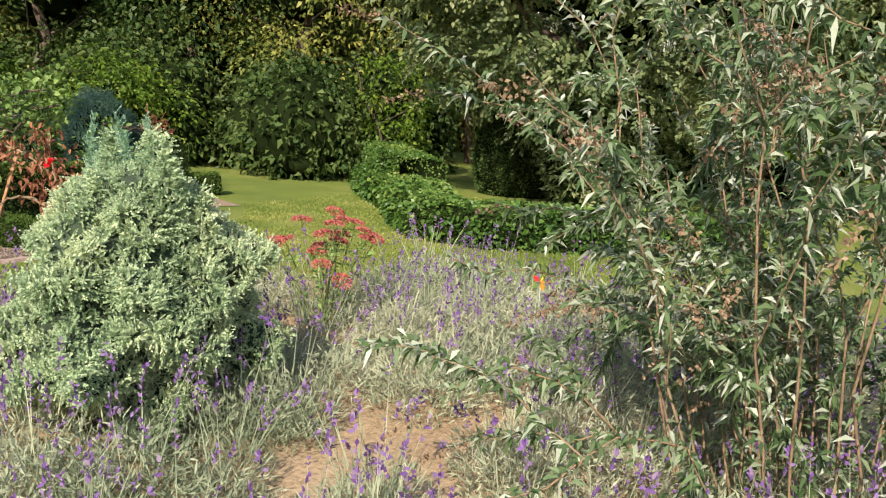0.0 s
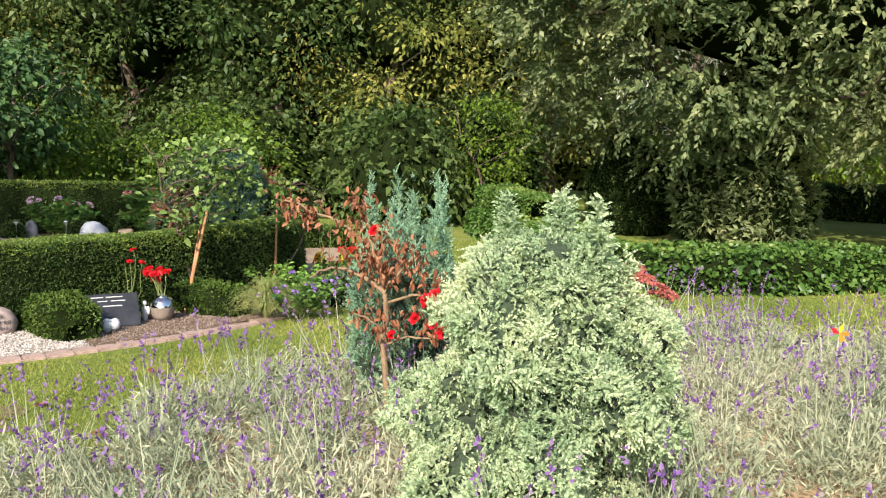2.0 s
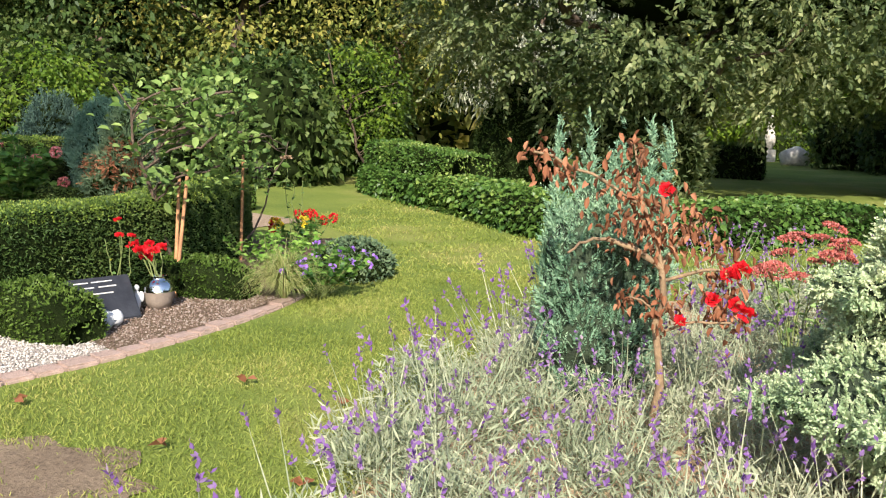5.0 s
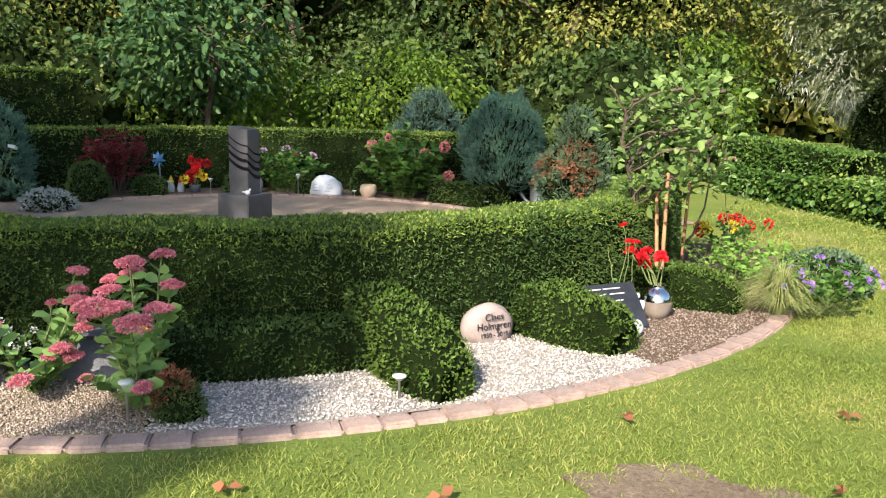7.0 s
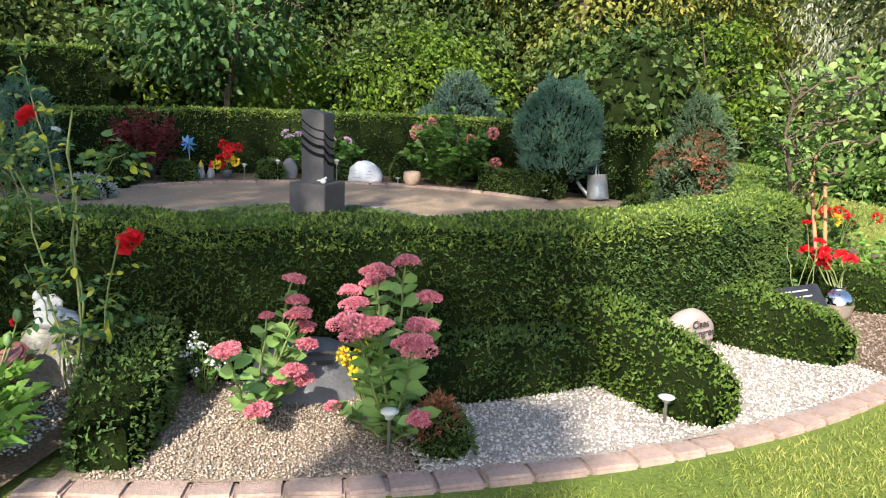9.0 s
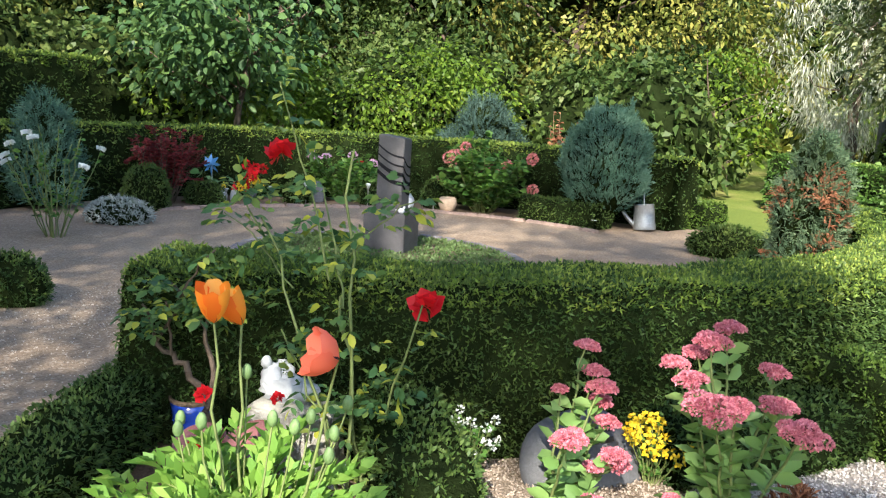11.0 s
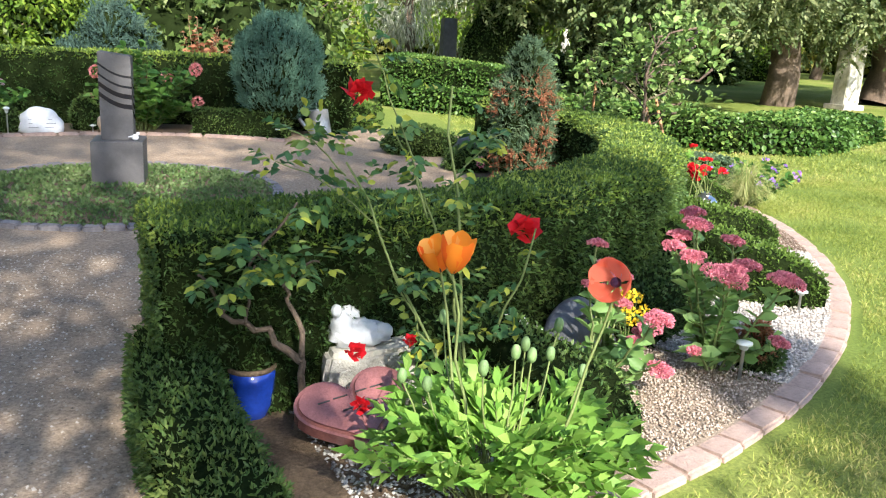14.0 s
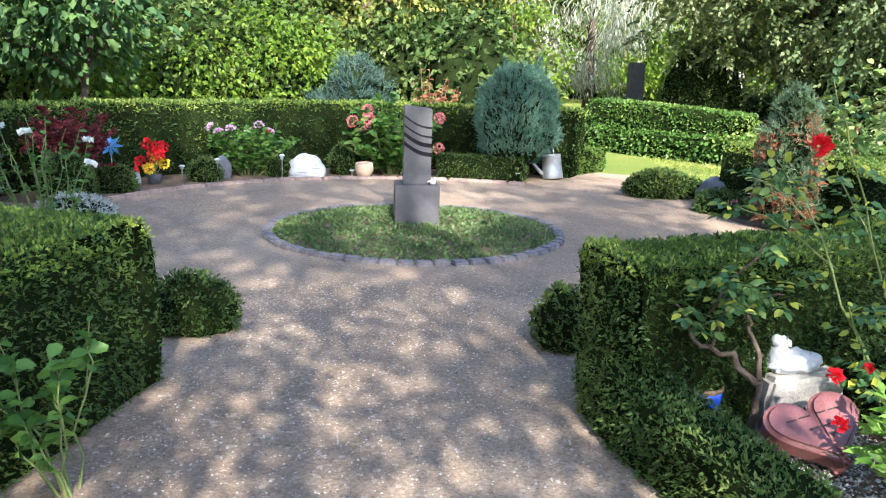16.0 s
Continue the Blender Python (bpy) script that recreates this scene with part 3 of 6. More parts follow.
def mound(name, label, at, r, per_m2=4500, L=0.028, W=0.012, mat=None, seed=1.0, turn=0, category="shrub", rough=0.18, group=""):
    """A low rounded clipped bush, flat underneath."""
    ob = thing(name, label, category, at, group, turn=turn)
    V, F = ball((0, 0, r[2] * 0.35), (r[0], r[1], r[2] * 0.65), 22, 14, rough, 2.5, seed)
    V[:, 2] = np.maximum(V[:, 2], 0.0)
    piece("core", V * np.array([0.95, 0.95, 0.95]), F, CORE, ob, "solid inner body with the shade between leaves as its colour")
    v, f = shag(V, outward(V, F), per_m2, L, W, 0.4, 0.7)
    piece("foliage", v, f, mat or BOX, ob, kind="stuff")
    return ob


def bush(name, label, at, r, mat, per_m2=500, L=0.14, W=0.08, seed=1.0, n=4):
    """A large loose woodland bush of several swelling masses."""
    rng = np.random.default_rng(int(seed * 10))
    ob = thing(name, label, "bush", at)
    bodies = []
    for i in range(n):
        c = rng.normal(size=3) * np.array([r[0], r[1], 0]) * 0.45
        c[2] = r[2] * rng.uniform(0.3, 0.55)
        bodies.append(ball(c, np.array(r) * rng.uniform(0.5, 0.72), 18, 12, 0.35, 2.2, seed + i))
    for V, F in bodies:
        V[:, 2] = np.maximum(V[:, 2], 0)
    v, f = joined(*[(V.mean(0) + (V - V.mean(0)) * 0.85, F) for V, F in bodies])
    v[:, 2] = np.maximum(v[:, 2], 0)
    piece("core", v, f, CORE, ob, "solid inner body with the shade between leaves as its colour")
    v, f = joined(*[shag(V, outward(V, F), per_m2, L, W, 0.2, 0.9, rng, 3, 0.3, 0.3) for V, F in bodies])
    piece("foliage", v, f, mat, ob, kind="stuff")
    return ob


# ---- plant colours ----
CYPRESS = leafy("cypress_spray", [(0.15, 0.25, 0.13), (0.31, 0.42, 0.23), (0.48, 0.57, 0.34), (0.66, 0.69, 0.42)], rough=0.7, patches=2.5)
# Dull dark green that stands for the shade between the cypress sprays.
CYPRESSCORE = surface("cypress_inner_shade", (0.04, 0.065, 0.033), 0.9, 0.5, 12, 90, 0.8)
BRICK = leafy("brick_red_flower", [(0.34, 0.08, 0.06), (0.52, 0.15, 0.12), (0.62, 0.25, 0.22)], rough=0.8)
BLUECON = leafy("blue_spray", [(0.11, 0.23, 0.14), (0.23, 0.38, 0.24), (0.40, 0.54, 0.35)], rough=0.7, patches=2.5)
DARKBLUE = leafy("dark_blue_spray", [(0.055, 0.12, 0.085), (0.10, 0.20, 0.14), (0.19, 0.31, 0.215)], rough=0.7, patches=2.0)
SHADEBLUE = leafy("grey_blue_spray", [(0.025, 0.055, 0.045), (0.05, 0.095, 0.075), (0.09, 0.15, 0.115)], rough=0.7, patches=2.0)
LAVLEAF = leafy("lavender_leaf", [(0.14, 0.185, 0.11), (0.27, 0.32, 0.20), (0.41, 0.435, 0.29), (0.55, 0.53, 0.38)], rough=0.8, patches=0.8)
LAVFLOWER = leafy("lavender_flower", [(0.13, 0.06, 0.20), (0.19, 0.09, 0.29), (0.27, 0.16, 0.36), (0.30, 0.23, 0.28)], rough=0.8)
BUDDLEAF = leafy("grey_green_leaf", [(0.05, 0.10, 0.035), (0.10, 0.16, 0.06), (0.20, 0.26, 0.14), (0.50, 0.53, 0.43)], rough=0.6)
SEEDHEAD = leafy("brown_seed_head", [(0.16, 0.10, 0.06), (0.28, 0.18, 0.11), (0.36, 0.26, 0.17)], rough=0.9)
DEADLEAF = leafy("dead_leaf", [(0.16, 0.06, 0.03), (0.30, 0.12, 0.06), (0.42, 0.20, 0.11)], rough=0.8)
GREENLEAF = leafy("garden_leaf", [(0.045, 0.12, 0.024), (0.095, 0.205, 0.038), (0.17, 0.30, 0.06)], rough=0.4, through_light=0.35)
SEDUMLEAF = leafy("sedum_leaf", [(0.14, 0.26, 0.07), (0.21, 0.35, 0.10), (0.30, 0.44, 0.15)], rough=0.45, through_light=0.3)
POPPYLEAF = leafy("poppy_leaf", [(0.12, 0.26, 0.04), (0.20, 0.36, 0.06), (0.30, 0.46, 0.10)], rough=0.5, through_light=0.4)
ROSELEAF = leafy("rose_leaf", [(0.05, 0.12, 0.045), (0.08, 0.17, 0.055), (0.15, 0.25, 0.07), (0.50, 0.50, 0.06)], rough=0.4, through_light=0.4)
APPLELEAF = leafy("apple_leaf", [(0.08, 0.15, 0.03), (0.15, 0.24, 0.06), (0.27, 0.36, 0.11)], rough=0.55, through_light=0.3)
FIGLEAF = leafy("fig_leaf", [(0.035, 0.08, 0.03), (0.065, 0.135, 0.045), (0.13, 0.22, 0.065)], rough=0.45, through_light=0.35)
MAPLELEAF = leafy("maple_leaf", [(0.10, 0.015, 0.02), (0.20, 0.03, 0.035), (0.34, 0.06, 0.06)], rough=0.5, through_light=0.35)
SEDUMPINK = leafy("sedum_flower", [(0.50, 0.13, 0.18), (0.69, 0.23, 0.28), (0.82, 0.37, 0.41)], rough=0.8)
HYDPINK = leafy("hydrangea_flower", [(0.62, 0.18, 0.18), (0.78, 0.28, 0.28), (0.84, 0.42, 0.42)], rough=0.7)
PALEPINK = leafy("phlox_flower", [(0.60, 0.35, 0.55), (0.75, 0.50, 0.68)], rough=0.7)
RED = leafy("red_petal", [(0.55, 0.012, 0.02), (0.75, 0.02, 0.03)], rough=0.5, through_light=0.35)
CORAL = leafy("coral_petal", [(0.85, 0.16, 0.09), (0.92, 0.24, 0.15)], rough=0.55, through_light=0.4)
ORANGE = leafy("orange_petal", [(0.90, 0.16, 0.02), (0.95, 0.34, 0.03), (0.95, 0.5, 0.12)], rough=0.55, through_light=0.4)
YELLOW = leafy("yellow_petal", [(0.80, 0.55, 0.02), (0.90, 0.70, 0.06)], rough=0.6)
WHITEPETAL = leafy("white_petal", [(0.70, 0.72, 0.66), (0.85, 0.86, 0.82)], rough=0.6)
VIOLET = leafy("violet_petal", [(0.30, 0.12, 0.62), (0.45, 0.25, 0.75)], rough=0.6, through_light=0.35)
GRASSY = leafy("dry_grass_leaf", [(0.18, 0.24, 0.06), (0.32, 0.36, 0.12), (0.50, 0.46, 0.22)], rough=0.6, through_light=0.3)
BLADE = leafy("grass_blade", [(0.11, 0.165, 0.03), (0.19, 0.245, 0.045), (0.29, 0.325, 0.07), (0.46, 0.40, 0.15)], rough=0.6, through_light=0.3, patches=0.7)
MIXCON = leafy("conifer_spray", [(0.06, 0.11, 0.06), (0.12, 0.19, 0.10), (0.24, 0.31, 0.17)], rough=0.7, patches=2.5)
SILVER = leafy("silver_leaf", [(0.30, 0.33, 0.28), (0.45, 0.48, 0.42), (0.58, 0.60, 0.55)], rough=0.8)
WEEP = leafy("pale_needle", [(0.20, 0.24, 0.15), (0.42, 0.45, 0.34), (0.66, 0.67, 0.55)], rough=0.7)

# ---- lavender bed ----
def lavender(seed, n_leaf, n_spike, h, label):
    rng = np.random.default_rng(seed)
    ob = thing("lavender_plant", label, "lavender", (0, 0, -5), "lavender plants in the bed")
    n = n_leaf
    a, k = rng.uniform(0, 6.283, n), np.sqrt(rng.random(n))
    P = np.stack([np.cos(a) * k * 0.2, np.sin(a) * k * 0.2, rng.uniform(0, 0.26, n) * (1 - 0.5 * k)], 1)
    D = np.stack([np.cos(a) * k * 0.75, np.sin(a) * k * 0.75, 0 * a + 0.9], 1) + rng.normal(size=(n, 3)) * 0.75
    v, f = leaves(P, D, rng.uniform(0.025, 0.075, n), rng.uniform(0.004, 0.009, n), 0.05, 0.1, rng)
    piece("foliage", v, f, LAVLEAF, ob, kind="stuff")
    n = n_spike
    a, k = rng.uniform(0, 6.283, n), np.sqrt(rng.random(n))
    foot = np.stack([np.cos(a) * k * 0.1, np.sin(a) * k * 0.1, 0 * a + 0.1], 1)
    D = unit(np.stack([np.cos(a) * k * 0.55, np.sin(a) * k * 0.55, 0 * a + 1], 1) + rng.normal(size=(n, 3)) * 0.1)
    ln = h * rng.uniform(0.55, 1.0, n)[:, None]
    v, f = leaves(foot, D, ln[:, 0], 0.0045, 0, 0, rng)
    piece("stalk", v, f, LAVLEAF, ob, kind="stuff")
    m = 9
    tip = np.repeat(foot + D * ln, m, 0) - np.repeat(D, m, 0) * rng.uniform(0, 0.07, (n * m, 1))
    v, f = leaves(tip, np.repeat(D, m, 0) * 0.8 + rng.normal(size=tip.shape) * 0.6, 0.020, 0.011, 0, 0.1, rng)
    piece("flower_spike", v, f, LAVFLOWER, ob, "violet lavender florets", kind="stuff")
    return ob


lav = [lavender(31, 760, 9, 0.42, "silvery dry lavender plant with violet flower spikes"), lavender(32, 760, 4, 0.40, "silvery dry lavender plant with few flowers"), lavender(33, 720, 15, 0.46, "lavender plant in violet bloom with grey leaves"), lavender(34, 760, 2, 0.36, "faded straw-coloured lavender plant")]
rng = np.random.default_rng(5)
spots = []
for gx in np.arange(-0.05, 7.2, 0.355):
    for gy in np.arange(3.0, 8.7, 0.355):
        x, y = gx + rng.normal() * 0.09, gy + rng.normal() * 0.09
        left = -0.08 + max(0, y - 6.2) * 0.40
        bare = abs(x - 3.55 - (y - 4.9) * 0.25) < 0.30 and 4.1 < y < 5.6
        if x > left and not bare and (x - 2.23) ** 2 + (y - 4.66) ** 2 > 0.21 and not (x < 1.6 and y > 7.3) and not (5.9 < y < 6.6 and 1.7 < x < 2.5):
            spots.append((x, y))
for i, (x, y) in enumerate(spots):
    ob = copy_thing(lav[int(rng.choice(4, p=(0.35, 0.25, 0.2, 0.2)))], pose(x, y, 0, 0, 0, rng.uniform(0, 360)) @ Matrix.Scale(rng.uniform(0.95, 1.4), 4))
for ob, (x, y) in zip(lav, ((0.25, 3.3), (0.35, 4.2), (0.3, 3.75), (5.0, 3.4))):
    ob.location = (x, y, 0)

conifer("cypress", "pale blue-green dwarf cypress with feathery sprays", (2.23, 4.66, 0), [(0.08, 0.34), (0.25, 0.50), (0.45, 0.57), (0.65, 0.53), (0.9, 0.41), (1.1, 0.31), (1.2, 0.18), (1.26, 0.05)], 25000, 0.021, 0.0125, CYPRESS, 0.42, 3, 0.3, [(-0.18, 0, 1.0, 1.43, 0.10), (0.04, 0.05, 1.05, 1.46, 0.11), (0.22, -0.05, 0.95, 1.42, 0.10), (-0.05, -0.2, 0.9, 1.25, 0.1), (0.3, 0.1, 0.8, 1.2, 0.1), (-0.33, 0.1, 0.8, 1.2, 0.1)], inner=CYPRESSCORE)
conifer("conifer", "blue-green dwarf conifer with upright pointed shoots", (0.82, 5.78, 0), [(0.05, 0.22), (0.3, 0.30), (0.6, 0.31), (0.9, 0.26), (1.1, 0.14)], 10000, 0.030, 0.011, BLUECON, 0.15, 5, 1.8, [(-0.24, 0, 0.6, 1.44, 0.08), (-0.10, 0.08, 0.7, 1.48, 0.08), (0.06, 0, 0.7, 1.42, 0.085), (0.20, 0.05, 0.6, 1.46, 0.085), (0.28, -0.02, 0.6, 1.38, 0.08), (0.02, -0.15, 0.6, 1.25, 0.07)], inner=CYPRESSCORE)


def dead_rose():
    """A leaning old rose: thick stem, forked bare arms, clusters of curled brown leaves and a few red blooms."""
    rng = np.random.default_rng(41)
    ob = thing("rose_bush", "half-dead rose bush with curled brown leaves and red roses", "rose bush", (1.10, 5.14, 0))
    d = np.array([0.965, 0.26, 0])

    def at(u, z, away=0.0):
        return d * u + np.array([-0.26, 0.965, 0]) * away + np.array([0, 0, z])

    arms = [((0.03, 0.0, 0), (0.0, 0.83, 0), 0.021), ((0.0, 0.83, 0), (-0.25, 0.955, 0), 0.015), ((-0.25, 0.955, 0), (-0.42, 0.90, -0.05), 0.008), ((0.0, 0.84, 0), (-0.10, 1.12, 0.03), 0.011), ((-0.10, 1.10, 0.03), (-0.58, 1.32, -0.02), 0.008), ((-0.10, 1.10, 0.03), (-0.14, 1.36, 0.05), 0.006), ((0.0, 0.84, 0), (0.17, 1.04, 0.05), 0.009), ((0.02, 0.78, 0), (0.30, 0.84, -0.08), 0.009), ((0.02, 0.55, 0), (0.30, 0.62, -0.1), 0.007), ((0.02, 0.6, 0), (-0.15, 0.72, -0.06), 0.006)]
    for p, q, r in arms:
        v, f = tube(bent(at(*p), at(*q), 0.02, 0.14, 7, rng), np.linspace(r, r * 0.7, 7), 7)
        piece("cane", v, f, DRYTWIG, ob, "bare brown cane", True)
    P = []
    for u, z, w, n in ((-0.13, 1.10, 0.09, 150), (-0.02, 1.06, 0.09, 100), (-0.45, 1.26, 0.05, 50), (-0.56, 1.31, 0.04, 35), (-0.14, 1.33, 0.05, 40), (0.15, 1.0, 0.06, 60), (0.27, 0.78, 0.07, 80), (0.04, 0.68, 0.06, 60), (0.30, 0.64, 0.06, 50), (-0.13, 0.72, 0.04, 30), (-0.06, 0.95, 0.05, 30)):
        P.append(at(u, z) + rng.normal(size=(n, 3)) * w)
    P = np.concatenate(P)
    D = rng.normal(size=P.shape) * 0.5 + np.array([0, 0, -0.7])
    k = rng.uniform(0.6, 1.3, len(P))
    v, f = broad_leaves(P, D, 0.040 * k, 0.021 * k, 0.2, 0.5, rng)
    piece("leaf", v, f, DEADLEAF, ob, "curled dry brown leaves", kind="stuff")
    for u, z, r in ((-0.03, 1.18, 0.03), (0.26, 0.82, 0.036), (0.31, 0.85, 0.036), (0.20, 0.72, 0.03), (0.30, 0.70, 0.03), (0.35, 0.66, 0.036), (0.07, 0.62, 0.028)):
        v, f = moved(whorl(r, 16, rng, 0.8), at(u, z, -0.09), Vector((-0.1, -0.7, 0.6)).normalized())
        piece("rose_flower", v, f, RED, ob, "red rose in bloom")


dead_rose()
shrub("sedum", "pink-flowering sedum clump by the lavender", "sedum", (1.95, 6.6, 0), 20, 0.98, 0.40, (0.07, 0.03, 8), SEDUMLEAF, TWIG, 0.007, [(lambda r: dome(0.07, 240, 0.018, 0.35, r), BRICK, "flower_head", 20, "")], 43, 0.3)


def buddleja():
    rng = np.random.default_rng(51)
    ob = thing("butterfly_bush", "large butterfly bush with grey-green leaves and brown seed heads", "shrub", (5.35, 5.35, 0))
    tubes, P, D, H, E = [], [], [], [], []
    for i in range(66):
        a = rng.uniform(0, 6.283)
        k = rng.uniform(0.25, 1.0)
        tip = np.array([math.cos(a) * 1.9 * k, math.sin(a) * 1.5 * k, rng.uniform(0.25, 2.8) * (1.1 - 0.3 * k)])
        pts = bent(tip * np.array([0.40, 0.40, 0]), tip, 0.35, 0.15, 8, rng)
        runs = [pts]
        for _ in range(4):
            s = rng.integers(2, 7)
            e = pts[s] + (tip - pts[s]) * 0.5 + rng.normal(size=3) * 0.3
            e[2] = max(e[2], 0.15)
            runs.append(bent(pts[s], e, 0.04, 0.15, 6, rng))
        for q, pp in enumerate(runs):
            tubes.append(tube(pp, np.linspace(0.007 if q == 0 else 0.004, 0.002, len(pp)), 5))
            n = 135
            s = rng.uniform(0.03, 1, n) * (len(pp) - 1)
            j = np.minimum(s.astype(int), len(pp) - 2)
            P.append(pp[j] + (pp[j + 1] - pp[j]) * (s - j)[:, None])
            d = rng.normal(size=(n, 3)) + unit((pp[-1] - pp[0])[None]) * 0.9
            d[:, 2] += 0.1
            D.append(d)
            if rng.random() < 0.45:
                m = 60
                t = rng.uniform(0, 1, (m, 1))
                dd = unit((pp[-1] - pp[-2])[None]) + np.array([0, 0, -0.3])
                H.append(pp[-1] + dd * t * 0.2 + rng.normal(size=(m, 3)) * 0.014 * (1.2 - t))
    v, f = joined(*tubes)
    piece("stalk", v, f, DRYTWIG, ob, kind="stuff", smooth=True)
    P, D = np.concatenate(P), np.concatenate(D)
    s = rng.uniform(0.6, 1.25, len(P))
    v, f = leaves(P, D, 0.066 * s, 0.016 * s, 0.35, 0.3, rng)
    piece("leaf", v, f, BUDDLEAF, ob, kind="stuff")
    H = np.concatenate(H)
    v, f = leaves(H, rng.normal(size=H.shape), 0.02, 0.012, 0.1, 0.1, rng)
    piece("seed_head", v, f, SEEDHEAD, ob, "dry brown seed heads", kind="stuff")
    return ob


buddleja()

# ---- stone, metal and clay ----
GRANITE = surface("dark_granite", (0.085, 0.080, 0.082), 0.5, 0.3, 5, 120, 0.1)
BANDS = surface("polished_black_granite", (0.018, 0.018, 0.024), 0.2, 0.3, 5, 150, 0.03)
REDSTONE = surface("red_granite", (0.21, 0.085, 0.08), 0.2, 0.35, 8, 120, 0.08)
PINKSTONE = surface("pinkish_grey_stone", (0.36, 0.28, 0.25), 0.7, 0.25, 8, 90, 0.2)
GREYSTONE = surface("grey_stone", (0.115, 0.118, 0.128), 0.55, 0.35, 6, 80, 0.2)
SLATE = surface("black_slate", (0.030, 0.031, 0.035), 0.35, 0.4, 9, 90, 0.1)
PALESTONE = surface("weathered_pale_stone", (0.50, 0.47, 0.40), 0.85, 0.35, 7, 60, 0.7)
WHITE = surface("white_plaster", (0.52, 0.53, 0.54), 0.7, 0.15, 8, 60, 0.2)
SETT = surface("granite_sett", (0.21, 0.19, 0.19), 0.8, 0.35, 5, 60, 0.5)
KERB = surface("rose_kerb_stone", (0.42, 0.30, 0.245), 0.85, 0.35, 6, 70, 0.6)
ZINC = surface("zinc_sheet", (0.42, 0.45, 0.47), 0.42, 0.25, 6, 50, 0.08, 0.6)
SILVERGLAZE = surface("silver_glaze", (0.62, 0.62, 0.60), 0.12, 0.1, 6, 40, 0.02, 1.0)
TAUPE = surface("taupe_glaze", (0.26, 0.21, 0.17), 0.5, 0.2, 8, 60, 0.1)
BLUEGLAZE = surface("cobalt_blue_glaze", (0.015, 0.05, 0.34), 0.15, 0.25, 6, 40, 0.03, coat=0.5)
TERRACOTTA = surface("pale_clay", (0.52, 0.38, 0.26), 0.8, 0.25, 6, 60, 0.2)
STAKE = surface("stake_wood", (0.40, 0.20, 0.09), 0.8, 0.35, 8, 60, 0.3)
PLASTIC = surface("pale_plastic", (0.60, 0.63, 0.60), 0.4, 0.1, 8, 40, 0.05)
STEEL = surface("brushed_steel", (0.45, 0.45, 0.44), 0.3, 0.15, 8, 60, 0.05, 1.0)
BLUEFOIL = surface("blue_foil", (0.12, 0.36, 0.70), 0.3, 0.15, 8, 40, 0.05)
INK = surface("engraved_black", (0.02, 0.018, 0.016), 0.6, 0.1)
GILT = surface("pale_lettering", (0.62, 0.60, 0.55), 0.5, 0.1)
PODGREEN = surface("poppy_bud", (0.15, 0.24, 0.085), 0.6, 0.25, 20, 90, 0.2)
DARKEYE = surface("poppy_centre", (0.05, 0.015, 0.06), 0.8, 0.3)


def box(bm, size, at=(0, 0, 0), m=None, bevel=0.0):
    got = bmesh.ops.create_cube(bm, size=1.0)["verts"]
    bmesh.ops.transform(bm, matrix=(m or Matrix.Translation(at)) @ Matrix.Diagonal((*size, 1)), verts=got)
    if bevel:
        bmesh.ops.bevel(bm, geom=list({e for v in got for e in v.link_edges}), offset=bevel, segments=2, affect="EDGES")
    return got


def block(name, size, at, mat, parent, label="", bevel=0.01, m=None, rough=0.0):
    bm = bmesh.new()
    box(bm, size, at, m, bevel)
    if rough:
        bmesh.ops.subdivide_edges(bm, edges=bm.edges[:], cuts=2, use_grid_fill=True)
        for v in bm.verts:
            v.co += noise.noise_vector(v.co * 9) * rough
    return part(name, bm, mat, parent, label)


def lathe(name, prof, mat, parent, label="", seg=28, at=(0, 0, 0)):
    """A turned shape by radii and heights."""
    a = np.linspace(0, 2 * np.pi, seg, endpoint=False)
    V = np.concatenate([np.stack([np.cos(a) * r, np.sin(a) * r, 0 * a + z], 1) for r, z in prof]) + np.asarray(at)
    i, j = np.meshgrid(np.arange(len(prof) - 1), np.arange(seg), indexing="ij")
    q = (j + 1) % seg
    F = np.stack([i * seg + j, i * seg + q, (i + 1) * seg + q, (i + 1) * seg + j], -1).reshape(-1, 4)
    return piece(name, V, F, mat, parent, label, True)


def lettering(text, size, m, mat, parent):
    """Engraved letters, as a mesh, at m in the parent's space."""
    cu = bpy.data.curves.new("lettering", "FONT")
    cu.body, cu.size, cu.align_x, cu.extrude = text, size, "CENTER", 0.001
    tmp = bpy.data.objects.new("lettering", cu)
    scene.collection.objects.link(tmp)
    me = bpy.data.meshes.new_from_object(tmp.evaluated_get(bpy.context.evaluated_depsgraph_get()))
    bpy.data.objects.remove(tmp)
    me.transform(m)
    me.materials.clear()
    me.materials.append(mat)
    ob = new("lettering", me)
    ob.parent = parent
    return ob


def bars(rows, m, mat, parent, h=0.012):
    """Writing too worn to read: thin bars. rows: x, y, length."""
    bm = bmesh.new()
    for x, y, ln in rows:
        box(bm, (ln, h, 0.003), (x, y, 0))
    bm.transform(m)
    return part("lettering", bm, mat, parent, "worn unreadable inscription")


def solar_lamp(at, h=0.2, tone=STEEL):
    ob = thing("solar_lamp", "small pale solar garden lamp on a spike in the gravel", "garden lamp", at, "solar lamps on the graves")
    v, f = tube([(0, 0, -0.02), (0, 0, h * 0.8)], [0.008, 0.008], 8)
    piece("spike", v, f, tone, ob, smooth=True)
    lathe("head", [(0.001, h * 0.78), (0.018, h * 0.79), (0.022, h * 0.9), (0.036, h * 0.92), (0.036, h * 0.97), (0.02, h), (0.001, h)], PLASTIC, ob, "", 16)
    return ob


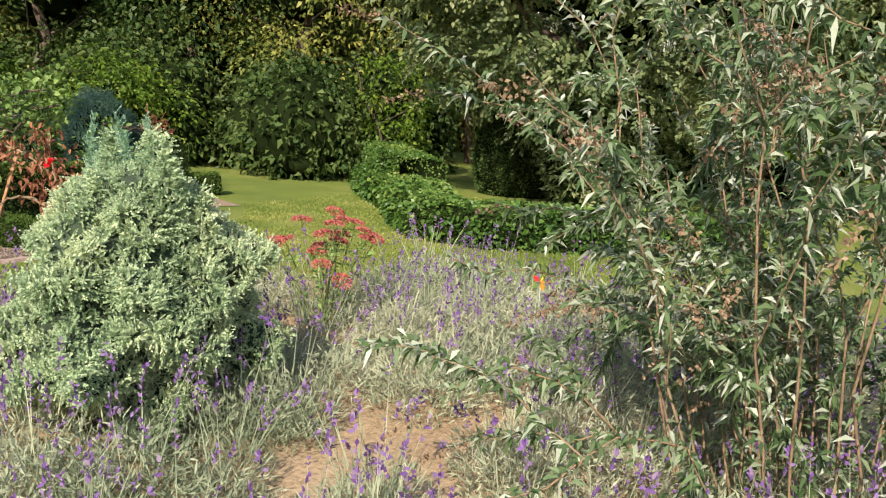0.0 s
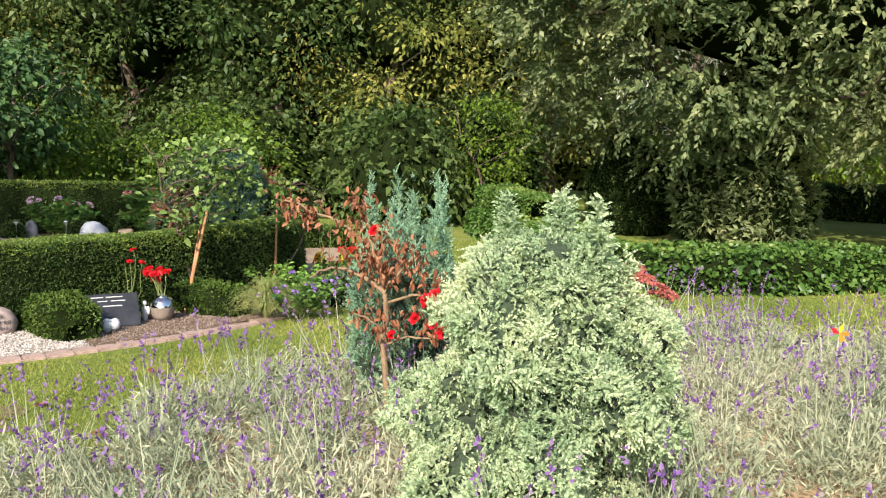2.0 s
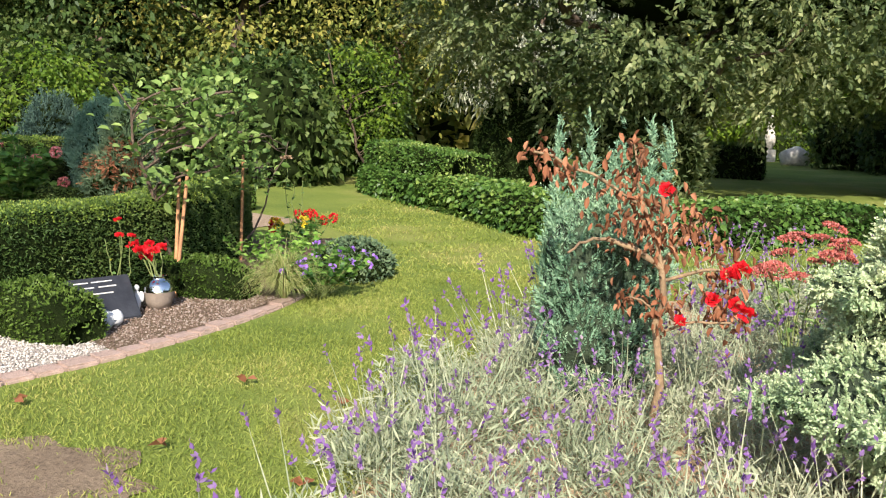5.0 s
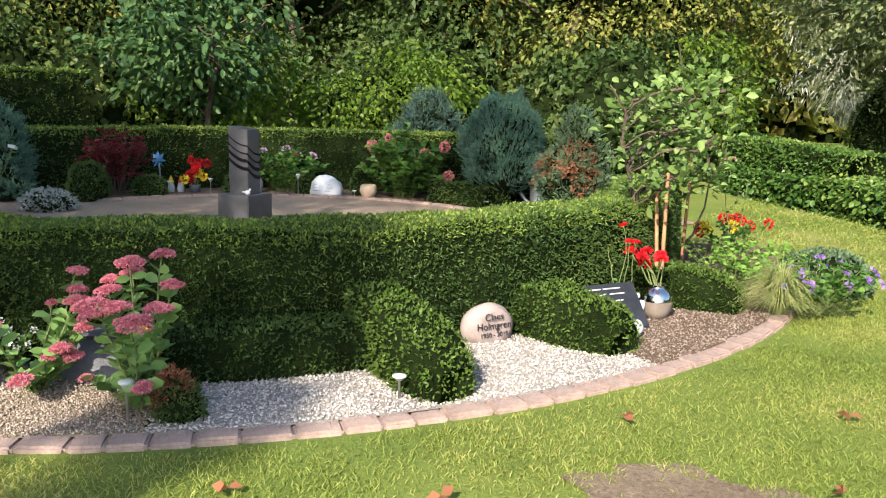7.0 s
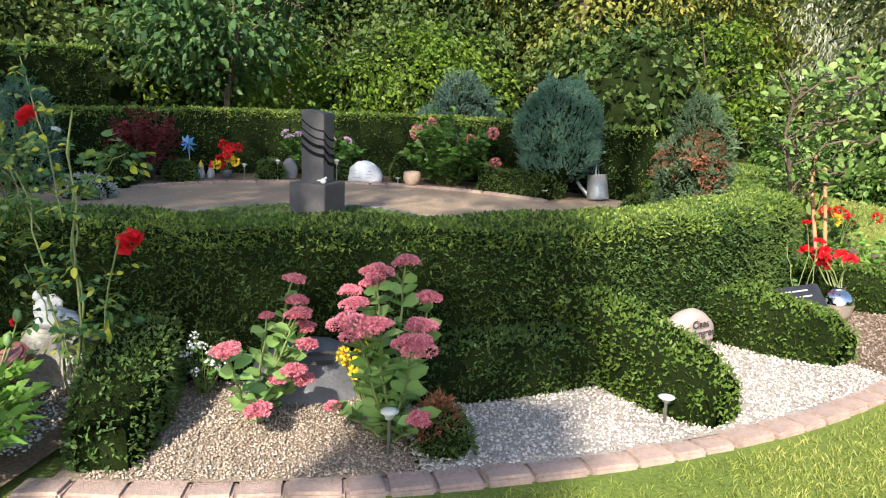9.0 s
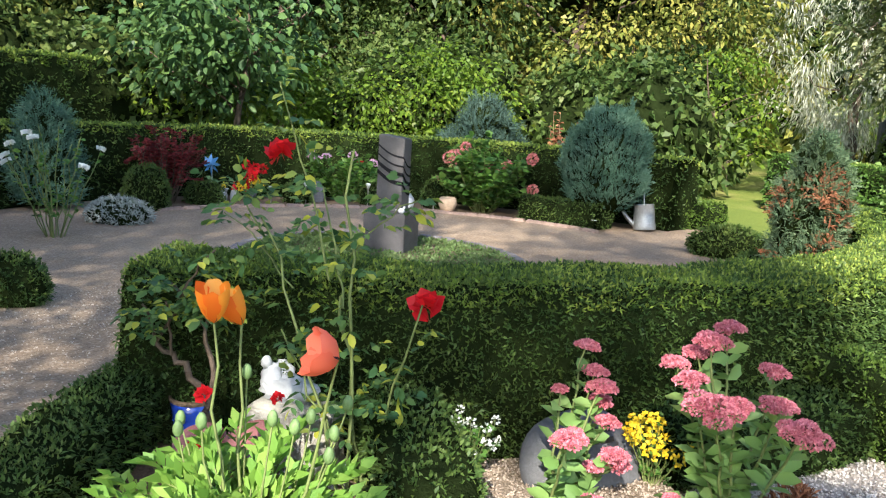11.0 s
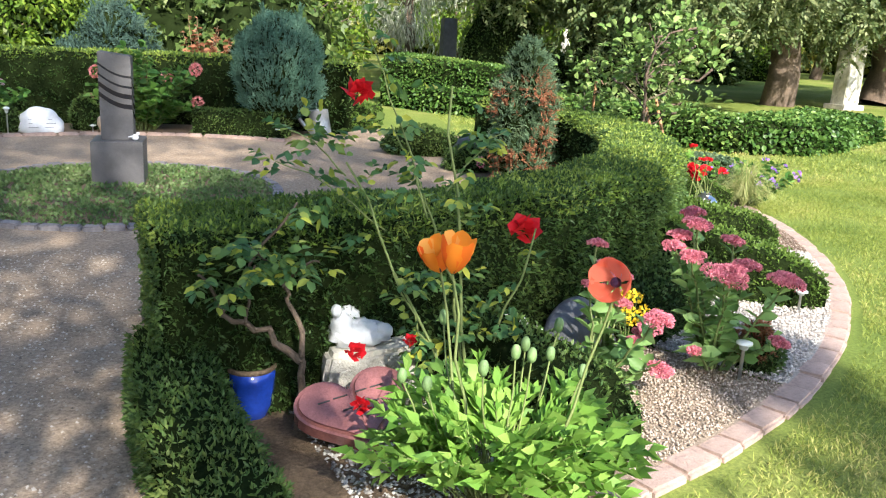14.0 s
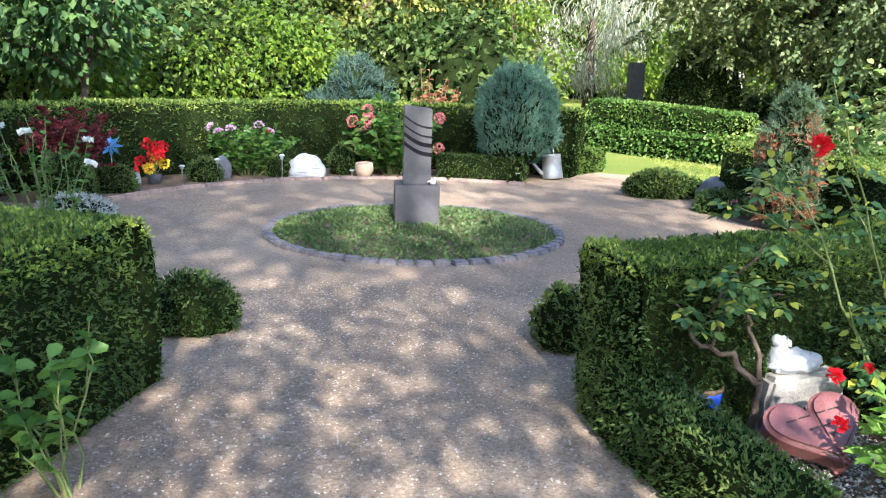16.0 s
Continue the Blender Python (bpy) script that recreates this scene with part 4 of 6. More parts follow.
# ---- round bed with the column ----
COVER = leafy("ground_cover_leaf", [(0.06, 0.11, 0.035), (0.12, 0.19, 0.06), (0.22, 0.28, 0.12)], patches=1.5)


def round_bed():
    ob = thing("ground_cover", "round bed of low green ground cover round the column", "ground cover", (-7.33, 7.5, 0), kind="stuff")
    V, F = ball((0, 0, -0.01), (1.34, 1.34, 0.07), 40, 10, 0.02, 3)
    V[:, 2] = np.maximum(V[:, 2], 0.008)
    piece("soil_bed", V, F, SOIL, ob)
    v, f = shag(V, outward(V, F), 1900, 0.036, 0.02, 0.5, 0.8, near=lambda c: (c[:, 2] > 0.009) * 1.0 + 0.02)
    piece("foliage", v, f, COVER, ob, kind="stuff")


round_bed()
edge = thing("stone_edging", "ring of grey granite setts round the bed", "edging", (-7.33, 7.5, 0), kind="structure")
bm = bmesh.new()
box(bm, (0.135, 0.10, 0.055), (0, 0, 0.016), None, 0.012)
sett_mesh = bpy.data.meshes.new("sett")
bm.to_mesh(sett_mesh)
bm.free()
sett_mesh.materials.append(SETT)
rng = np.random.default_rng(12)
for i in range(60):
    a = 2 * math.pi * i / 60
    s = new("sett", sett_mesh)
    s.parent = edge
    s.location = (1.36 * math.cos(a), 1.36 * math.sin(a), rng.normal() * 0.004)
    s.rotation_euler = (rng.normal() * 0.03, rng.normal() * 0.03, a + math.pi / 2 + rng.normal() * 0.03)
    s.scale = (rng.uniform(0.9, 1.03), rng.uniform(0.85, 1.1), 1)

col = thing("stone_column", "dark granite memorial column with slanting polished bands on a square plinth", "memorial", (-7.33, 7.72, 0), turn=6)
block("plinth", (0.42, 0.42, 0.44), (0, 0, 0.215), GRANITE, col, "", 0.008)
bm = bmesh.new()
box(bm, (0.26, 0.21, 0.72), (0, 0, 0.435 + 0.36), None, 0.006)
for v in bm.verts:
    if v.co.z > 1.0:
        v.co.z += -0.12 * v.co.x
part("shaft", bm, GRANITE, col)
for i, z in enumerate((1.07, 0.985, 0.90, 0.815)):
    bm = bmesh.new()
    w = 0.014 if i < 2 else 0.03
    for face, n in ((0, 14), (1, 14)):
        prev = None
        for k in range(n + 1):
            u = k / n
            zz = z - (u * 0.11 if face == 0 else 0.11 + u * 0.10) - 0.03 * math.sin(u * 3.1)
            x, y = (-0.132 + 0.264 * u, -0.107) if face == 0 else (0.132, -0.107 + 0.214 * u)
            cur = [bm.verts.new((x, y, zz + w)), bm.verts.new((x, y, zz - w * 0.3))]
            if prev:
                bm.faces.new((prev[0], prev[1], cur[1], cur[0]))
            prev = cur
    bmesh.ops.solidify(bm, geom=bm.faces[:], thickness=0.006)
    part("band", bm, BANDS, col, "polished black slanting band")
V, F = joined(ball((0, 0, 0.04), (0.045, 0.03, 0.04), 12, 8), ball((0.035, 0, 0.085), (0.02, 0.018, 0.02), 10, 8), ball((-0.05, 0, 0.05), (0.04, 0.015, 0.012), 10, 6))
bird = piece("bird_figure", V, F, WHITE, None, smooth=True)
bird.location, bird.rotation_euler, bird.scale = (-7.17, 7.60, 0.436), (0, 0, 0.6), (0.7, 0.7, 0.7)
tagged(bird, "small white bird figurine on the column's plinth", "figurine")

# ---- kerb of the outer graves ----
kerb = thing("stone_kerb", "curved kerb of rose-brown stones along the lawn", "kerb", (CX, CY, 0), kind="structure")
a, i = -63.0, 0
while a < -1.0:
    ln = rng.uniform(0.15, 0.24)
    da = math.degrees(ln / 5.70)
    s = block("kerb_stone", (ln * 1.0, rng.uniform(0.12, 0.15), 0.10), (0, 0, 0.0), KERB, kerb, "", 0.012)
    m = radians(a + da / 2)
    s.location = (5.70 * math.cos(m), 5.70 * math.sin(m), -0.020 + rng.normal() * 0.003)
    s.rotation_euler = (rng.normal() * 0.03, rng.normal() * 0.02, m + math.pi / 2 + rng.normal() * 0.025)
    a += da


def pebbles(name, label, r0, r1, a0, a1, n, size, stops, seed):
    """Loose stones over a bed, small rough lumps joined."""
    rng = np.random.default_rng(seed)
    base = np.array([(1, 0, 0), (0, 1, 0), (-1, 0, 0), (0, -1, 0), (0, 0, 0.8), (0, 0, -0.8)])
    tri = np.array([(0, 1, 4), (1, 2, 4), (2, 3, 4), (3, 0, 4), (1, 0, 5), (2, 1, 5), (3, 2, 5), (0, 3, 5)])
    rr, aa = np.sqrt(rng.uniform(r0 ** 2, r1 ** 2, n)), np.radians(rng.uniform(a0, a1, n))
    C = np.stack([CX + rr * np.cos(aa), CY + rr * np.sin(aa), 0.032 + rng.random(n) * 0.008], 1)
    S = size * rng.uniform(0.6, 1.4, (n, 1, 1)) * rng.uniform(0.6, 1.2, (n, 1, 3))
    t = rng.uniform(0, 6.283, n)
    R = np.zeros((n, 3, 3))
    R[:, 0, 0], R[:, 0, 1], R[:, 1, 0], R[:, 1, 1], R[:, 2, 2] = np.cos(t), -np.sin(t), np.sin(t), np.cos(t), 1
    V = np.einsum("nij,nkj->nki", R, (base[None] + rng.normal(size=(n, 6, 3)) * 0.18) * S) + C[:, None]
    F = (tri[None] + 6 * np.arange(n)[:, None, None]).reshape(-1, 3)
    m = leafy(name + "_stone", stops, 0.8, 0.0, 0.3)
    return tagged(piece(name, V.reshape(-1, 3), F, m), label, "gravel", kind="stuff")


pebbles("gravel_stones", "white and pale grey marble gravel", 4.6, 5.65, -48.5, -20, 13000, 0.0075, [(0.22, 0.19, 0.17), (0.47, 0.43, 0.38), (0.64, 0.60, 0.54)], 3)
pebbles("gravel_stones", "brown and buff gravel over the grave soil", 4.65, 5.65, -61, -48.5, 9000, 0.006, [(0.20, 0.16, 0.12), (0.33, 0.26, 0.20), (0.50, 0.42, 0.34)], 4)
pebbles("gravel_stones", "grey and white pebbles round the heart stone", 4.5, 5.5, -70.5, -64, 2200, 0.009, [(0.16, 0.15, 0.14), (0.36, 0.34, 0.31), (0.60, 0.58, 0.54)], 6)
pebbles("gravel_stones", "brown bark and grit over the grave soil", 4.75, 5.65, -20, -3, 5000, 0.007, [(0.12, 0.08, 0.06), (0.24, 0.17, 0.13), (0.38, 0.32, 0.27)], 5)


def edged(name, label, line, half, height, per=8500, mat=BOX, L=0.026, W=0.011):
    return hedge(name, label, line, half, height, per, L, W, mat, None, 0.035)


edged("box_hedge", "low clipped box hedge between two graves", [polar(4.62, -62), polar(4.9, -61.6), polar(5.2, -61), polar(5.45, -60.6), polar(5.6, -60.4)], [0.15, 0.15, 0.15, 0.14, 0.09], [0.36, 0.36, 0.34, 0.30, 0.2], mat=YEW)
edged("box_hedge", "low clipped box hedge at the foot of the yew hedge", arc(4.83, -49, -36.5, 9), 0.18, 0.26, mat=YEW)
edged("box_hedge", "clipped wedge-shaped box hedge between two graves", [polar(4.62, -35), polar(4.9, -34.7), polar(5.2, -34.2), polar(5.44, -33.8), polar(5.58, -33.5)], [0.16, 0.17, 0.18, 0.17, 0.11], [0.41, 0.40, 0.36, 0.29, 0.18])
edged("box_hedge", "rounded low box hedge beside the slate stone", [polar(4.55, -20.5), polar(4.8, -20.3), polar(5.05, -20.2), polar(5.25, -20), polar(5.4, -20)], [0.19, 0.22, 0.22, 0.20, 0.12], [0.30, 0.31, 0.30, 0.27, 0.16])
edged("box_hedge", "low clipped box hedge at the foot of the sapling", [polar(4.7, -4.4), polar(4.95, -4.1), polar(5.2, -3.8), polar(5.45, -3.6)], [0.18, 0.21, 0.20, 0.12], [0.29, 0.30, 0.28, 0.18])

# ---- white gravel grave ----
st = thing("gravestone", "rounded pinkish-grey natural gravestone on white gravel", "gravestone", (-3.06, 5.52, 0), turn=62)
V, F = ball((0, 0, 0.12), (0.185, 0.10, 0.145), 28, 18, 0.08, 1.6, 2)
V[:, 2] = np.maximum(V[:, 2], 0.0)
V[:, 1] = np.maximum(V[:, 1], -0.075 - 0.10 * (V[:, 2] - 0.12) * -1)
piece("stone", V, F, PINKSTONE, st, smooth=True)
tilt = Matrix.Translation((0, -0.078, 0.12)) @ Matrix.Rotation(radians(84), 4, "X")
lettering("Claes", 0.062, tilt @ Matrix.Translation((0, 0.055, 0.010)), INK, st)
lettering("Holmgren", 0.062, tilt @ Matrix.Translation((0, 0.0, 0.006)), INK, st)
lettering("1950 - 2010", 0.042, tilt @ Matrix.Translation((0, -0.05, 0.004)), INK, st)
solar_lamp((-2.91, 4.35, 0.03), 0.13)
solar_lamp((-3.77, 3.43, 0.03), 0.19)
# ---- slate grave ----
sl = thing("gravestone", "slanting black slate gravestone with pale script", "gravestone", (-2.52, 6.28, 0.02), turn=58)
m = Matrix.Translation((0, 0, 0.14)) @ Matrix.Rotation(radians(52), 4, "X")
block("slab", (0.44, 0.34, 0.05), None, SLATE, sl, "", 0.008, m)
bars([(-0.12, 0.13, 0.1), (0.02, 0.13, 0.14), (-0.08, 0.09, 0.08), (0.05, 0.09, 0.12), (0.0, 0.04, 0.16)], m @ Matrix.Translation((0, 0, 0.027)), GILT, sl, 0.008)
V, F = joined(ball((-0.03, 0, 0.06), (0.05, 0.035, 0.06), 16, 12, 0.1, 2, 1), ball((0.03, 0, 0.065), (0.045, 0.035, 0.055), 16, 12, 0.1, 2, 2))
ob = piece("heart_stone", V, F, WHITE, None, smooth=True)
ob.location, ob.rotation_euler = (-2.32, 6.10, 0.03), (0, 0, 1.0)
tagged(ob, "small white heart stone leaning on the slate", "ornament")
V, F = joined(ball((0, 0, 0.07), (0.03, 0.025, 0.075), 12, 10), ball((0, 0, 0.165), (0.02, 0.02, 0.022), 10, 8), ball((-0.03, 0.01, 0.1), (0.025, 0.01, 0.04), 8, 6), ball((0.03, 0.01, 0.1), (0.025, 0.01, 0.04), 8, 6))
ob = piece("angel_figure", V, F, WHITE, None, smooth=True)
ob.location = (-2.46, 6.58, 0.03)
tagged(ob, "small white angel figurine on dark soil", "figurine")
vase = thing("vase", "round vase with silver shoulder and taupe foot holding red gerberas", "vase", (-2.36, 6.70, 0.03))
lathe("bowl", [(0.001, 0), (0.075, 0.0), (0.10, 0.06), (0.116, 0.13)], TAUPE, vase, "taupe lower half")
lathe("shoulder", [(0.116, 0.13), (0.112, 0.17), (0.08, 0.205), (0.055, 0.215), (0.05, 0.235), (0.06, 0.24), (0.045, 0.235), (0.04, 0.19)], SILVERGLAZE, vase, "mirror-bright silver upper half")
rng = np.random.default_rng(3)
for i in range(8):
    tip = np.array([-0.07 + rng.normal() * 0.06, rng.normal() * 0.05, 0.43 + rng.normal() * 0.03])
    v, f = tube(bent((rng.normal() * 0.015, rng.normal() * 0.015, 0.2), tip, 0.01, 0.1, 5, rng), 0.005, 5)
    piece("stalk", v, f, TWIG, vase, "pale green stalk", True)
    v, f = moved(whorl(0.042, 14, rng, 0.9), tip, Vector((rng.normal() * 0.4, -0.4, 1)).normalized())
    piece("flower", v, f, RED, vase, "red gerbera flower")
shrub("rose", "tall thin red rose behind the slate stone", "rose", (-2.56, 6.55, 0.03), 4, 0.76, 0.14, (0.035, 0.022, 5), ROSELEAF, TWIG, 0.005, [(lambda r: whorl(0.03, 16, r), RED, "rose_flower", 3, "deep pink-red bloom")], 61, 0.3)
for p, q in (((-2.43, 7.02, 0), (-2.57, 7.48, 0.98)), ((-2.47, 7.08, 0), (-2.66, 7.50, 0.92)), ((-2.75, 8.7, 0), (-2.72, 8.72, 1.05))):
    v, f = tube([p, q], [0.016, 0.014], 8)
    tagged(piece("wooden_stake", v, f, STAKE, None), "reddish-brown wooden plant stake in the bed", "stake", "stakes in the flower bed")
tree("apple_sapling", "young apple tree with grey-green leaves tied to a stake", (-2.60, 7.46, 0), 1.9, 0.72, 0.46, 44, 18, 0.085, 0.052, APPLELEAF, 0.026, 62, 0.11, 16, -1.0, 0.3, oval=True)
tree("apple_sapling", "small leafy fruit tree in the flower bed", (-2.8, 8.75, 0), 1.35, 0.6, 0.24, 16, 14, 0.09, 0.055, APPLELEAF, 0.014, 63, 0.09, 8, -1.0, 0.3, oval=True)


def tussock(name, label, at, n, h, spread, mat, seed, w=0.008, droop=0.45):
    rng = np.random.default_rng(seed)
    ob = thing(name, label, "grass", at)
    a, k = rng.uniform(0, 6.283, n), 0.25 + 0.75 * rng.random(n) ** 0.6
    top = h * rng.uniform(0.5, 1.1, n) * (1.15 - 0.35 * k)
    reach = spread * k * rng.uniform(0.7, 1.1, n)
    out = []
    S = np.stack([-np.sin(a), np.cos(a), 0 * a], 1) * w / 2
    for t0, t1 in ((0, 0.3), (0.3, 0.6), (0.6, 0.82), (0.82, 1.0)):
        ends = []
        for t in (t0, t1):
            rise = np.maximum(top * (2.2 * t - (1.2 + droop * k) * t * t), 0.01 * t)
            ends.append(np.stack([np.cos(a) * reach * t ** 1.5, np.sin(a) * reach * t ** 1.5, rise], 1))
        A, B = ends
        out.append((np.stack([A - S * (1 - t0 * 0.9), A + S * (1 - t0 * 0.9), B + S * (1.02 - t1), B - S * (1.02 - t1)], 1).reshape(-1, 3), np.arange(4 * n).reshape(n, 4)))
    v, f = joined(*out)
    piece("blade", v, f, mat, ob, kind="stuff")
    return ob


tussock("ornamental_grass", "arching straw-green ornamental grass clump", (-1.66, 7.32, 0), 1000, 0.50, 0.48, GRASSY, 64, droop=0.65)
shrub("geranium", "cranesbill clump with violet flowers", "flower", (-1.5, 7.55, 0), 40, 0.5, 0.5, (0.06, 0.05, 14), GREENLEAF, TWIG, 0.004, [(lambda r: whorl(0.03, 6, r, 0.9), VIOLET, "flower", 16, "violet flower")], 65, 0.3)
shrub("geranium", "light green leafy perennial clump", "flower", (-2.1, 8.1, 0), 40, 0.5, 0.55, (0.06, 0.04, 14), POPPYLEAF, TWIG, 0.004, None, 66, 0.3)
mound("hebe", "small silvery-green hebe bush at the lawn's edge", (-1.5, 8.45, 0), (0.38, 0.34, 0.34), 4000, 0.035, 0.018, MIXCON, 3, category="shrub")
shrub("dahlia", "low dahlia with red and yellow flowers", "flower", (-2.5, 9.7, 0), 22, 0.48, 0.35, (0.08, 0.05, 9), GREENLEAF, TWIG, 0.005, [(lambda r: pom(0.045, 50, 0.03, r), RED, "flower_head", 8, "red flower"), (lambda r: pom(0.05, 40, 0.04, r), YELLOW, "flower_head", 3, "yellow flower")], 67, 0.2)
shrub("rose", "tall sparse rose stem with a pinkish hip", "rose", (-2.45, 9.2, 0), 3, 1.15, 0.15, (0.05, 0.03, 8), ROSELEAF, TWIG, 0.006, [(lambda r: dome(0.05, 40, 0.03, 0.6, r), SEEDHEAD, "seed_head", 1, "")], 68, 0.3)

# ---- sedum grave ----
gs = thing("gravestone", "low rounded grey gravestone half hidden by sedum", "gravestone", (-4.38, 3.72, 0), turn=42)
V, F = ball((0, 0, 0.09), (0.27, 0.09, 0.19), 26, 16, 0.1, 1.5, 5)
V[:, 2] = np.maximum(V[:, 2], 0.0)
V[:, 1] = V[:, 1] + V[:, 2] * 0.5
piece("stone", V, F, GREYSTONE, gs, smooth=True)
bars([(0.02, 0.07, 0.2), (0.06, 0.03, 0.1)], Matrix.Translation((0, 0.0, 0.17)) @ Matrix.Rotation(radians(62), 4, "X"), INK, gs, 0.02)


def sedum(label, foot, heads, seed, leaf_n=9):
    """Fleshy stems from one foot, broad leaves up them, a domed head of tiny blossoms on each. heads: x, y, z, radius."""
    rng = np.random.default_rng(seed)
    ob = thing("sedum", label, "sedum", foot)
    P, D = [], []
    for x, y, z, r in heads:
        tip = np.array([x - foot[0], y - foot[1], z - foot[2] - r * 0.3])
        pts = bent(tip * np.array([0.12, 0.12, 0]), tip, 0.05 * np.hypot(tip[0], tip[1]), 0.08, 8, rng)
        v, f = tube(pts, np.linspace(0.007, 0.004, 8), 6)
        piece("stalk", v, f, TWIG, ob, "", True)
        for k in range(leaf_n):
            q = (0.12 + 0.78 * k / leaf_n + rng.uniform(0, 0.06)) * 7
            j = min(int(q), 6)
            a = rng.uniform(0, 6.283)
            for side in (0, math.pi):
                P.append(pts[j] + (pts[j + 1] - pts[j]) * (q - j))
                D.append((math.cos(a + side), math.sin(a + side), 0.55))
        subs = [moved(dome(r * 0.62, int(5200 * r), 0.012, 0.5, rng), (0, 0, 0))]
        for k in range(5):
            a = k * 1.257 + rng.normal() * 0.2
            subs.append(moved(dome(r * rng.uniform(0.38, 0.5), int(3000 * r), 0.012, 0.5, rng), (math.cos(a) * r * 0.58, math.sin(a) * r * 0.58, rng.uniform(-0.3, 0.0) * r)))
        v, f = moved(joined(*subs), tip, Vector((tip[0] * 0.4, tip[1] * 0.4 - 0.12, 1)).normalized())
        piece("flower_head", v, f, SEDUMPINK, ob, "domed dusty-pink flower head")
    P, D = np.array(P), np.array(D) + rng.normal(size=(len(P), 3)) * 0.2
    k = rng.uniform(0.7, 1.2, len(P))
    v, f = broad_leaves(P, D, 0.095 * k, 0.055 * k, 0.15, 0.16, rng)
    piece("leaf", v, f, SEDUMLEAF, ob, kind="stuff")
    return ob


sedum("tall sedum with dusty-pink flower domes and fleshy leaves", (-3.84, 3.56, 0.02), [(-3.97, 3.63, 0.73, 0.07), (-3.92, 3.78, 0.75, 0.06), (-4.08, 3.60, 0.63, 0.05), (-4.02, 3.68, 0.66, 0.055), (-4.02, 3.54, 0.60, 0.06), (-3.92, 3.40, 0.575, 0.105), (-3.85, 3.47, 0.56, 0.055), (-3.75, 3.69, 0.635, 0.055), (-3.72, 3.58, 0.55, 0.065), (-3.64, 3.38, 0.545, 0.085), (-3.62, 3.40, 0.24, 0.045), (-4.02, 3.40, 0.20, 0.03)], 71, 11)
sedum("sprawling sedum with smaller pink flower heads", (-4.46, 3.42, 0.02), [(-4.42, 3.66, 0.62, 0.05), (-4.37, 3.62, 0.54, 0.05), (-4.33, 3.58, 0.50, 0.06), (-4.34, 3.64, 0.42, 0.045), (-4.30, 3.60, 0.36, 0.05), (-4.33, 3.13, 0.455, 0.06), (-4.23, 3.42, 0.31, 0.055), (-4.23, 3.48, 0.255, 0.05), (-4.30, 3.40, 0.25, 0.035), (-4.25, 3.22, 0.20, 0.055), (-4.48, 3.55, 0.46, 0.03)], 72, 7)
shrub("pansy", "small yellow chrysanthemum in the grave bed", "flower", (-4.15, 3.84, 0.02), 24, 0.32, 0.13, (0.03, 0.02, 5), GREENLEAF, TWIG, 0.003, [(lambda r: pom(0.02, 22, 0.018, r), YELLOW, "flower_head", 24, "")], 73)
shrub("alyssum", "small white-flowering plant in the grave bed", "flower", (-4.82, 3.5, 0.02), 20, 0.32, 0.13, (0.03, 0.02, 8), GREENLEAF, TWIG, 0.003, [(lambda r: pom(0.016, 18, 0.014, r), WHITEPETAL, "flower_head", 14, "")], 74)
heather = mound("heather", "small dark green dwarf conifer with rust-brown dead tips", (-3.60, 3.58, 0.02), (0.105, 0.10, 0.17), 16000, 0.028, 0.008, YEW, 4, category="shrub")
v, f = ball((-0.035, -0.01, 0.13), (0.07, 0.07, 0.09), 14, 10, 0.4, 3, 2)
v, f = shag(v, outward(v, f), 16000, 0.035, 0.008, 0.7, 0.6)
piece("dead_foliage", v, f, DEADLEAF, heather, "rust-brown dead tips", kind="stuff")

# ---- rose and poppy grave ----
hs = thing("gravestone", "heart-shaped polished red granite gravestone with dark script", "gravestone", (-5.53, 2.96, 0.02), turn=4, size=0.87)
t = np.linspace(0, 2 * np.pi, 48, endpoint=False)
hx, hy = 16 * np.sin(t) ** 3, 13 * np.cos(t) - 5 * np.cos(2 * t) - 2 * np.cos(3 * t) - np.cos(4 * t)
bm = bmesh.new()
low = [bm.verts.new((x * 0.0150, y * 0.0128 + 0.015, 0)) for x, y in zip(hx, hy)]
top = bmesh.ops.extrude_face_region(bm, geom=[bm.faces.new(low)])["geom"]
bmesh.ops.translate(bm, vec=(0, 0, 0.11), verts=[g for g in top if isinstance(g, bmesh.types.BMVert)])
bmesh.ops.recalc_face_normals(bm, faces=bm.faces)
bmesh.ops.bevel(bm, geom=[e for e in bm.edges if e.calc_face_angle(0) > 0.8], offset=0.02, segments=3, affect="EDGES")
mh = Matrix.Translation((0, -0.02, 0.12)) @ Matrix.Rotation(radians(34), 4, "X") @ Matrix.Rotation(radians(16), 4, "Z")
bm.transform(mh)
part("stone", bm, REDSTONE, hs)
bars([(-0.12, 0.06, 0.05), (-0.05, 0.062, 0.06), (0.04, 0.065, 0.05), (0.11, 0.065, 0.06), (-0.04, 0.0, 0.04), (0.02, 0.0, 0.05), (0.08, 0.002, 0.03)], mh @ Matrix.Translation((0, 0, 0.112)), INK, hs, 0.006)
block_ob = thing("stone_block", "rough pale stone block behind the heart stone", "stone", (-5.46, 3.27, 0), turn=12)
block("stone", (0.37, 0.16, 0.28), (0, 0, 0.14), PALESTONE, block_ob, "", 0.02, None, 0.02)
V, F = joined(ball((0.02, 0, 0.05), (0.12, 0.06, 0.055), 24, 16, 0.35, 4, 1), ball((-0.055, 0, 0.09), (0.045, 0.04, 0.06), 18, 14, 0.3, 4, 2), ball((-0.075, -0.01, 0.155), (0.022, 0.024, 0.027), 12, 10), ball((-0.02, 0.03, 0.11), (0.05, 0.015, 0.05), 16, 12, 0.3, 4, 3), ball((0.11, -0.01, 0.06), (0.045, 0.03, 0.035), 12, 8, 0.2, 3))
